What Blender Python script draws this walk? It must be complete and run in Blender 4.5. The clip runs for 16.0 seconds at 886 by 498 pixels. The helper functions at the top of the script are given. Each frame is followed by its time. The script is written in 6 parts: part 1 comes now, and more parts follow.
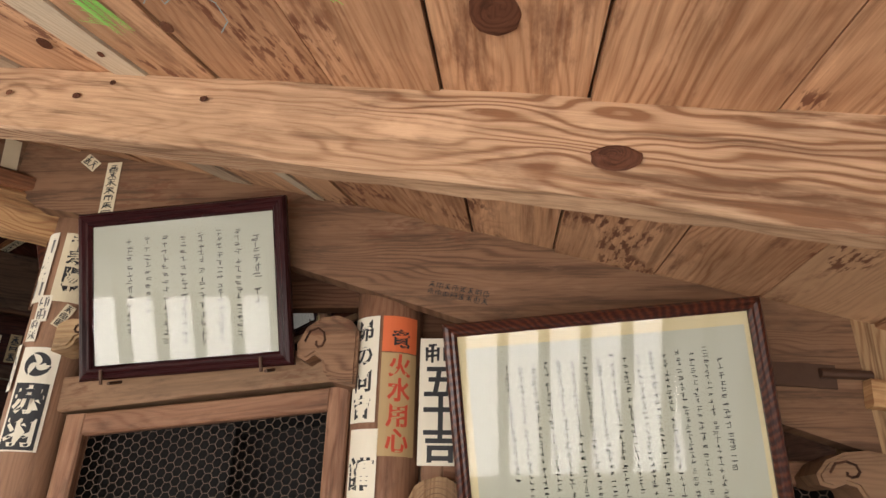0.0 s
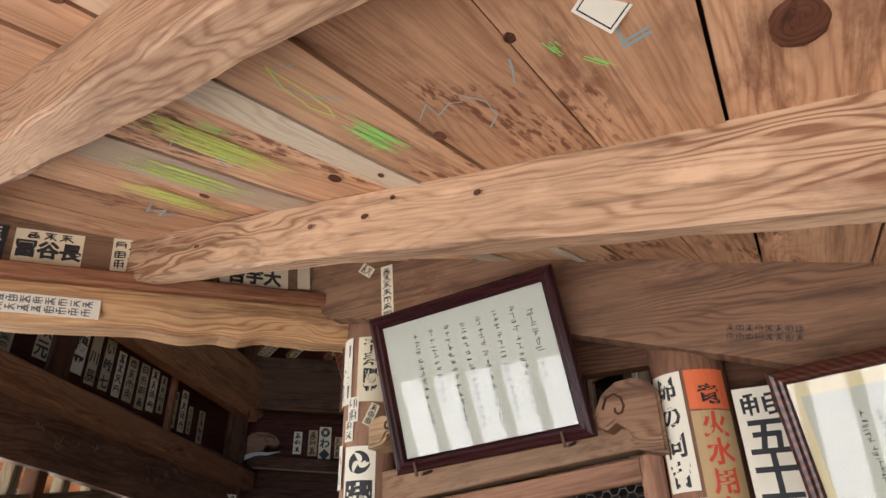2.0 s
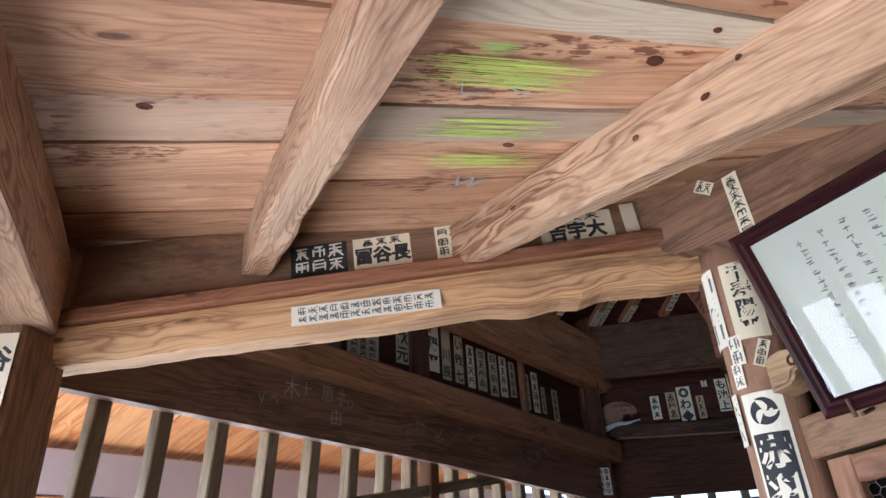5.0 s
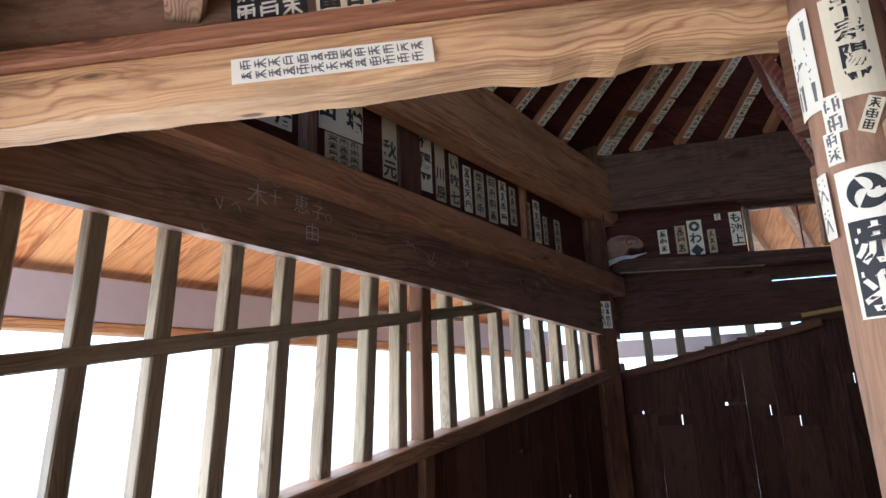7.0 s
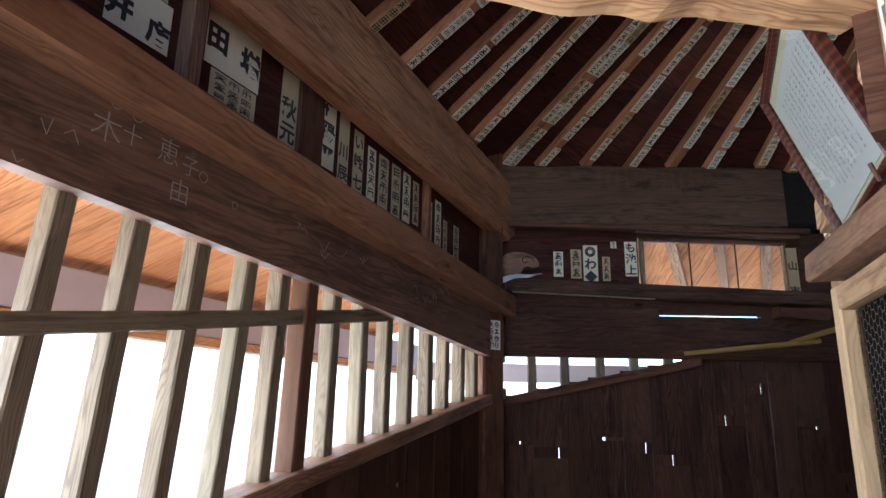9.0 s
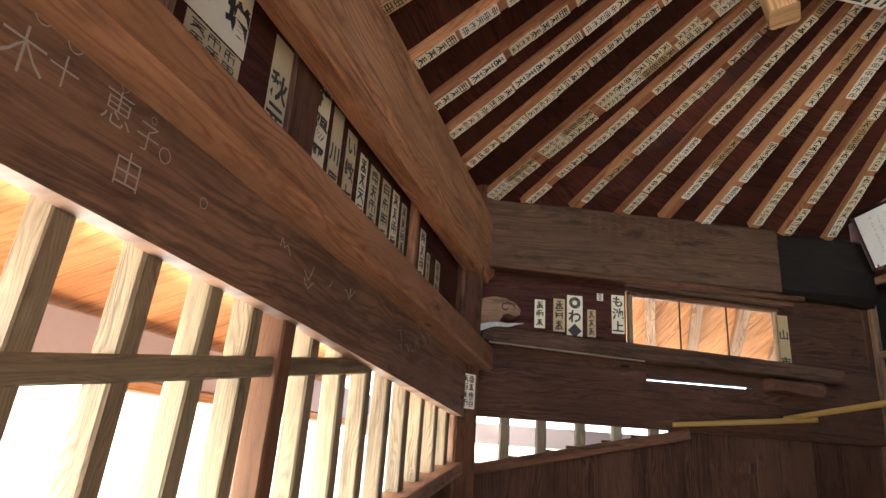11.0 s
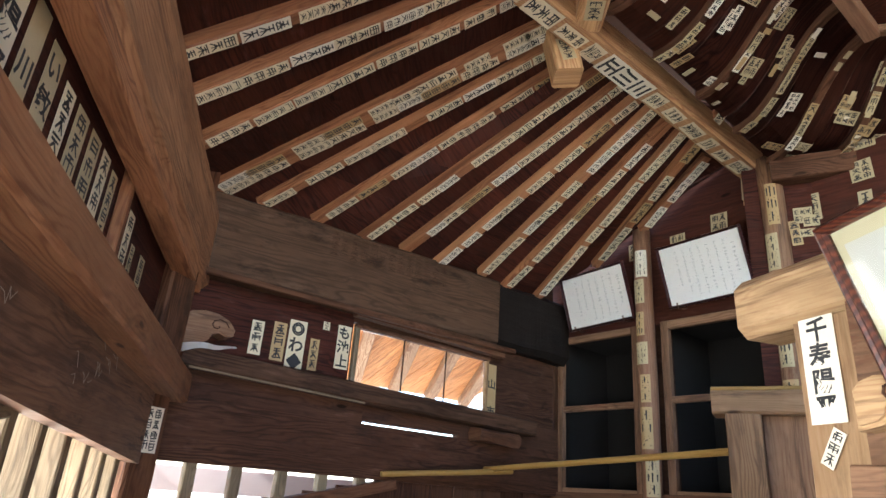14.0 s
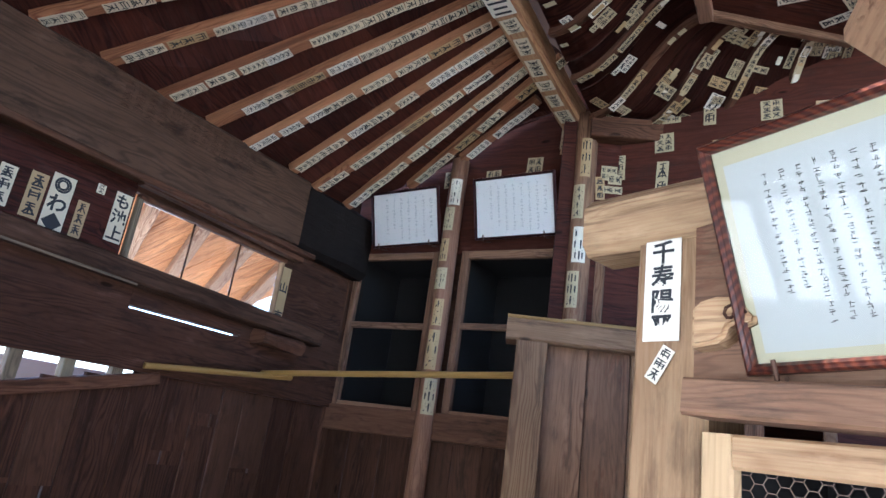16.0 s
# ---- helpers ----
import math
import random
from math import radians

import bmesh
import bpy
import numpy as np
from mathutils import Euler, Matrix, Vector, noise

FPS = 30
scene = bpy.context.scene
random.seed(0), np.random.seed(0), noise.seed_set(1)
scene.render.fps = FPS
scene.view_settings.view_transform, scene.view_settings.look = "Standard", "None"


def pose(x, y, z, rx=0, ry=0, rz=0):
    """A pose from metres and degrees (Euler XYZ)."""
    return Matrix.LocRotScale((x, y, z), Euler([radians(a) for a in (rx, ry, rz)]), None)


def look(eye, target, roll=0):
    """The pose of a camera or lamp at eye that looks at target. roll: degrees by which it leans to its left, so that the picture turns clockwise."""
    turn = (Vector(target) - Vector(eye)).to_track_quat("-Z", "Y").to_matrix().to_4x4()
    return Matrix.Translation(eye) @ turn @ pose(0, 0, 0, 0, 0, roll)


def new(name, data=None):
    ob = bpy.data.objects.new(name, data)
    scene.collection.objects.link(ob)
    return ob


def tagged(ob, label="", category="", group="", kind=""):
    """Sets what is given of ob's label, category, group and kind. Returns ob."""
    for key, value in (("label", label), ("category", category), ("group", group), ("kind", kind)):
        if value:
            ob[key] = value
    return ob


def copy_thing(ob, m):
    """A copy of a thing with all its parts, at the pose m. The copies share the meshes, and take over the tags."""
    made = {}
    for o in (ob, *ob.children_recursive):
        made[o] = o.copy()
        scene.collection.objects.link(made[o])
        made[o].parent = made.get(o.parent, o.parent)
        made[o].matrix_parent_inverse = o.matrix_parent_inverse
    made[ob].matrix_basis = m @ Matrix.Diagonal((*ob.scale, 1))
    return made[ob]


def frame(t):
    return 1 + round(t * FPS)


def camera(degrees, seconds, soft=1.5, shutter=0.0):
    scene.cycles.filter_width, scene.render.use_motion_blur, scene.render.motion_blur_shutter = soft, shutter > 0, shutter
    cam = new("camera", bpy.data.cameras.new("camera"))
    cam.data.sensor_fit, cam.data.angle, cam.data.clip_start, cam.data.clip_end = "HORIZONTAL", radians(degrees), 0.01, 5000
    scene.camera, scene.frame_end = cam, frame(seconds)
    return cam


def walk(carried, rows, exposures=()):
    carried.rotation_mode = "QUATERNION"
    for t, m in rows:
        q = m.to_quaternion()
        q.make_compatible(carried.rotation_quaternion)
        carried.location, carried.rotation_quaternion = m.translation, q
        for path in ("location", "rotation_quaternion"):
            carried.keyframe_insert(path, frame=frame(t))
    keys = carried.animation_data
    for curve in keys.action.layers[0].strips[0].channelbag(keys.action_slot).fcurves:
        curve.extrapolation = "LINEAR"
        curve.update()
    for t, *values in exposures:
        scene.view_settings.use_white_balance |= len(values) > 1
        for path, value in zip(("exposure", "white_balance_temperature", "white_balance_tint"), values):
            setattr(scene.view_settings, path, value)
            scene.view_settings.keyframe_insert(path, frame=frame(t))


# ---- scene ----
cam = camera(69.8, 16.0)
PATH = [
    (0, (0.243, -0.153, 0.979), (0.866, 1.574, 1.773), 1.1),
    (0.5, (0.219, -0.153, 0.989), (0.719, 1.574, 1.866), 0.6),
    (1, (0.194, -0.141, 0.997), (0.559, 1.608, 1.897), 0.8),
    (1.5, (0.165, -0.134, 1.006), (0.314, 1.634, 1.931), -0.1),
    (2, (0.14, -0.121, 1.015), (0.091, 1.643, 1.956), -1.2),
    (2.5, (0.119, -0.09, 1.016), (-0.147, 1.645, 1.974), -2.6),
    (3, (0.095, -0.055, 1.011), (-0.393, 1.629, 1.974), -1.9),
    (3.5, (0.05, -0.025, 1.022), (-0.591, 1.614, 1.973), -3.1),
    (3.7, (0.043, -0.022, 1.026), (-0.66, 1.587, 1.983), -2.8),
    (5.8, (-0.042, 0.129, 1.036), (-1.018, 1.682, 1.833), -4.0),
    (6, (-0.077, 0.153, 1.026), (-1.063, 1.724, 1.774), -3.8),
    (6.5, (-0.135, 0.249, 1.0), (-1.157, 1.855, 1.612), -3.4),
    (7, (-0.178, 0.364, 1.009), (-1.185, 2.025, 1.486), -2.6),
    (7.5, (-0.25, 0.428, 1.015), (-1.18, 2.154, 1.412), -1.6),
    (8, (-0.366, 0.499, 1.037), (-1.208, 2.253, 1.499), -1.1),
    (8.5, (-0.405, 0.553, 1.046), (-1.093, 2.364, 1.54), -0.2),
    (8.7, (-0.423, 0.577, 1.048), (-1.073, 2.402, 1.546), 0.3),
    (10.8, (-0.816, 0.943, 1.167), (-1.192, 2.817, 1.755), 4.2),
    (11, (-0.818, 0.955, 1.156), (-1.174, 2.821, 1.781), 4.0),
    (11.5, (-0.87, 1.019, 1.201), (-1.044, 2.911, 1.825), 4.3),
    (12, (-0.868, 1.143, 1.206), (-0.842, 3.018, 1.902), 4.1),
    (12.5, (-0.87, 1.211, 1.26), (-0.853, 3.096, 1.929), 4.2),
    (13, (-0.913, 1.233, 1.293), (-0.784, 3.076, 2.061), 5.6),
    (13.5, (-0.969, 1.296, 1.287), (-0.642, 3.12, 2.041), 4.7),
    (14, (-0.998, 1.324, 1.286), (-0.417, 3.092, 2.018), 4.4),
    (14.5, (-1.033, 1.349, 1.278), (-0.276, 3.053, 2.002), 7.0),
    (15, (-1.05, 1.369, 1.268), (-0.129, 3.005, 1.957), 8.6),
    (15.5, (-1.041, 1.426, 1.255), (0.001, 3.0, 1.917), 8.4),
    (16, (-1.007, 1.532, 1.23), (0.193, 3.018, 1.822), 8.2),
]
walk(cam, [(t, look(eye, target, roll)) for t, eye, target, roll in PATH],
     exposures=[(0, 1.35, 6500, 10), (1.5, 1.45, 6300, 10), (2.5, 1.5, 5450, 10), (3.5, 1.55, 5150, 10), (6, 1.85, 5150, 8), (8.7, 2.1, 5100, 9), (11, 3.1, 6400, 9), (13, 3.24, 6100, 8), (14, 3.2, 5900, 8), (16, 2.98, 4950, 10)])

# ---- world and sun ----
world = bpy.data.worlds.new("world")
scene.world = world
world.use_nodes = True
wn = world.node_tree
sky = wn.nodes.new("ShaderNodeTexSky")
sky.sky_type, sky.sun_disc = "NISHITA", False
SUN_EL, SUN_AZ = 38, 250
sky.sun_elevation, sky.sun_rotation = radians(SUN_EL), radians(SUN_AZ)
wn.nodes["Background"].inputs[1].default_value = 0.15
wn.links.new(sky.outputs[0], wn.nodes["Background"].inputs[0])
sun = new("sun", bpy.data.lights.new("sun", "SUN"))
sun.data.energy, sun.data.angle, sun.data.color = 4.0, radians(0.6), (1, 0.93, 0.82)
sd = Vector((math.sin(radians(SUN_AZ)) * math.cos(radians(SUN_EL)), math.cos(radians(SUN_AZ)) * math.cos(radians(SUN_EL)), math.sin(radians(SUN_EL))))
sun.matrix_world = look(sd * 20, (0, 0, 0))


def window_light(name, centre, facing, w, h, power, colour):
    lamp = new(name, bpy.data.lights.new(name, "AREA"))
    lamp.data.shape, lamp.data.size, lamp.data.size_y = "RECTANGLE", w, h
    lamp.data.energy, lamp.data.color = power, colour
    lamp.matrix_world = look(centre, Vector(centre) + Vector(facing))
    return lamp


window_light("sky_light_entrance", (-0.70, -0.38, 0.5), (0.42, 0.9, 0.5), 3.2, 1.0, 32, (1, 0.94, 0.9))
window_light("sky_light_lattice", (-1.74, 2.3, 1.0), (0.97, -0.05, 0.27), 3.0, 0.8, 14.5, (1, 0.965, 0.86))


# ---- materials ----
def nodes(name):
    mat = bpy.data.materials.new(name)
    mat.use_nodes = True
    nt = mat.node_tree
    return mat, nt, nt.nodes["Principled BSDF"]


def add(nt, kind, **inputs):
    n = nt.nodes.new(kind)
    return n


def math_node(nt, op, a, b=None, c=None, clamp=False):
    n = nt.nodes.new("ShaderNodeMath")
    n.operation, n.use_clamp = op, clamp
    for i, v in enumerate((a, b, c)):
        if v is None:
            continue
        if isinstance(v, (int, float)):
            n.inputs[i].default_value = v
        else:
            nt.links.new(v, n.inputs[i])
    return n.outputs[0]


def mix(nt, fac, a, b, mode="MIX"):
    n = nt.nodes.new("ShaderNodeMix")
    n.data_type, n.blend_type, n.clamp_factor = "RGBA", mode, True
    for i, v in ((0, fac), (6, a), (7, b)):
        if isinstance(v, (int, float)):
            n.inputs[i].default_value = v
        elif isinstance(v, tuple):
            n.inputs[i].default_value = (*v, 1)
        else:
            nt.links.new(v, n.inputs[i])
    return n.outputs[2]


def noise_node(nt, vec, scale, detail=3, rough=0.55, dist=0.0):
    n = nt.nodes.new("ShaderNodeTexNoise")
    n.inputs["Scale"].default_value, n.inputs["Detail"].default_value = scale, detail
    n.inputs["Roughness"].default_value, n.inputs["Distortion"].default_value = rough, dist
    nt.links.new(vec, n.inputs["Vector"])
    return n.outputs["Fac"]


def smooth(nt, v, lo, hi):
    n = nt.nodes.new("ShaderNodeMapRange")
    n.interpolation_type = "SMOOTHSTEP"
    nt.links.new(v, n.inputs[0])
    n.inputs[1].default_value, n.inputs[2].default_value = lo, hi
    return n.outputs[0]


def scaled(nt, vec, sx, sy):
    n = nt.nodes.new("ShaderNodeVectorMath")
    n.operation = "MULTIPLY"
    nt.links.new(vec, n.inputs[0])
    n.inputs[1].default_value = (sx, sy, 1)
    return n.outputs[0]


def wood(name, pale, deep, stain=(0.03, 0.02, 0.015), stain_amount=0.35, rings=55, vary=0.5, rough=0.7, knots=1.0, bump=0.35, grey=0.0, warping=1.5, streaks=0.85, scabs=0.0, contrast=0.95):
    """Sawn softwood: growth rings drawn out along the grain and bent round knots, fine fibres, blotches and per-piece tone."""
    mat, nt, bsdf = nodes(name)
    uv = nt.nodes.new("ShaderNodeTexCoord").outputs["UV"]
    geo, info = nt.nodes.new("ShaderNodeNewGeometry"), nt.nodes.new("ShaderNodeObjectInfo")
    rnd = math_node(nt, "FRACT", math_node(nt, "ADD", geo.outputs["Random Per Island"], info.outputs["Random"]))
    comb = nt.nodes.new("ShaderNodeCombineXYZ")
    nt.links.new(math_node(nt, "MULTIPLY", rnd, 37.0), comb.inputs[0])
    nt.links.new(math_node(nt, "MULTIPLY", rnd, 11.3), comb.inputs[1])
    nt.links.new(math_node(nt, "MULTIPLY", rnd, 5.7), comb.inputs[2])
    vadd = nt.nodes.new("ShaderNodeVectorMath")
    nt.links.new(uv, vadd.inputs[0])
    nt.links.new(comb.outputs[0], vadd.inputs[1])
    p = vadd.outputs[0]
    vor = nt.nodes.new("ShaderNodeTexVoronoi")
    vor.inputs["Scale"].default_value = 1.0
    vor.inputs["Randomness"].default_value = 1.0
    nt.links.new(scaled(nt, p, 3.2, 9.0), vor.inputs["Vector"])
    d = vor.outputs["Distance"]
    keep = smooth(nt, noise_node(nt, scaled(nt, p, 2.3, 4.3), 1.0, 1), 0.5, 0.56)
    near = math_node(nt, "MULTIPLY", math_node(nt, "EXPONENT", math_node(nt, "MULTIPLY", d, -5.0)), keep)
    sep = nt.nodes.new("ShaderNodeSeparateXYZ")
    nt.links.new(p, sep.inputs[0])
    warp = noise_node(nt, scaled(nt, p, 1.3, 7.0), 1.0, 3, 0.55)
    plainness = smooth(nt, noise_node(nt, scaled(nt, p, 1.6, 9.0), 1.0, 2), 0.35, 0.68)
    phase = math_node(nt, "ADD", math_node(nt, "MULTIPLY", sep.outputs[1], float(rings) * 6.283), math_node(nt, "MULTIPLY", warp, warping * rings))
    phase = math_node(nt, "ADD", phase, math_node(nt, "MULTIPLY", near, 0.42 * rings * knots))
    ring = math_node(nt, "MULTIPLY_ADD", math_node(nt, "SINE", phase), 0.5, 0.5)
    ring = math_node(nt, "MULTIPLY", math_node(nt, "POWER", ring, 2.6), math_node(nt, "MULTIPLY_ADD", plainness, 0.8, 0.2))
    fibre = noise_node(nt, scaled(nt, p, 5, 260), 1.0, 4, 0.7)
    blotch = noise_node(nt, scaled(nt, p, 2.2, 5.5), 1.0, 4, 0.62)
    dirt = noise_node(nt, scaled(nt, p, 5.0, 16), 1.0, 5, 0.7)
    col = mix(nt, math_node(nt, "MULTIPLY_ADD", ring, contrast, math_node(nt, "MULTIPLY", smooth(nt, fibre, 0.3, 0.75), 0.4), clamp=True), pale, deep)
    streak = noise_node(nt, scaled(nt, p, 2.6, 42), 1.0, 5, 0.68)
    col = mix(nt, math_node(nt, "MULTIPLY", smooth(nt, streak, 0.48, 0.70), streaks), col, tuple(0.5 * c for c in deep))
    col = mix(nt, math_node(nt, "MULTIPLY", smooth(nt, noise_node(nt, scaled(nt, p, 3.1, 12), 2.0, 5, 0.65), 0.56, 0.72), 0.4), col, tuple(min(1, 1.35 * c + 0.03) for c in pale))
    col = mix(nt, math_node(nt, "MULTIPLY", smooth(nt, blotch, 0.38, 0.72), vary), col, tuple(0.62 * c for c in deep))
    rnd2 = math_node(nt, "FRACT", math_node(nt, "MULTIPLY", rnd, 7.31))
    col = mix(nt, math_node(nt, "MULTIPLY", math_node(nt, "SUBTRACT", rnd, 0.3, clamp=True), vary * 1.5), col, tuple(0.62 * c for c in deep))
    col = mix(nt, math_node(nt, "MULTIPLY", smooth(nt, rnd2, 0.6, 1.0), 0.45), col, tuple(min(1.0, c * k) for c, k in zip(pale, (1.15, 1.3, 1.35))))
    if grey:
        col = mix(nt, math_node(nt, "MULTIPLY", smooth(nt, rnd, 0.72, 0.8), grey), col, (0.46, 0.38, 0.31))
    col = mix(nt, math_node(nt, "MULTIPLY", smooth(nt, dirt, 0.53, 0.71), stain_amount), col, stain)
    if scabs:
        cluster = smooth(nt, noise_node(nt, scaled(nt, p, 3.4, 6.5), 1.0, 2), 0.54, 0.64)
        flakes = smooth(nt, noise_node(nt, scaled(nt, p, 26, 85), 1.0, 4, 0.6), 0.50, 0.58)
        col = mix(nt, math_node(nt, "MULTIPLY", math_node(nt, "MULTIPLY", cluster, flakes), scabs), col, (0.12, 0.035, 0.015))
    knot = math_node(nt, "MULTIPLY", math_node(nt, "SUBTRACT", 1.0, smooth(nt, d, 0.045, 0.10)), keep)
    col = mix(nt, math_node(nt, "MULTIPLY", knot, 0.85 * min(knots, 1)), col, tuple(0.16 * c for c in deep))
    nt.links.new(col, bsdf.inputs["Base Color"])
    nt.links.new(math_node(nt, "MULTIPLY_ADD", fibre, 0.3, rough - 0.15), bsdf.inputs["Roughness"])
    bsdf.inputs["Specular IOR Level"].default_value = 0.35 if sum(pale) > 0.4 else 0.14
    h = math_node(nt, "ADD", math_node(nt, "MULTIPLY", ring, -0.4), math_node(nt, "MULTIPLY", fibre, 0.8))
    bp = nt.nodes.new("ShaderNodeBump")
    bp.inputs["Strength"].default_value, bp.inputs["Distance"].default_value = bump, 0.003
    nt.links.new(math_node(nt, "ADD", h, math_node(nt, "MULTIPLY", dirt, 0.8)), bp.inputs["Height"])
    nt.links.new(bp.outputs[0], bsdf.inputs["Normal"])
    return mat


def plain(name, colour, rough=0.6, metal=0.0, grain=30, amount=0.25):
    mat, nt, bsdf = nodes(name)
    tc = nt.nodes.new("ShaderNodeTexCoord").outputs["Object"]
    f = noise_node(nt, tc, grain, 4, 0.6)
    g = noise_node(nt, tc, grain / 7, 2, 0.6)
    s = math_node(nt, "MULTIPLY", math_node(nt, "ADD", f, g), amount, clamp=True)
    nt.links.new(mix(nt, s, colour, tuple(0.55 * c for c in colour)), bsdf.inputs["Base Color"])
    bsdf.inputs["Roughness"].default_value, bsdf.inputs["Metallic"].default_value = rough, metal
    return mat


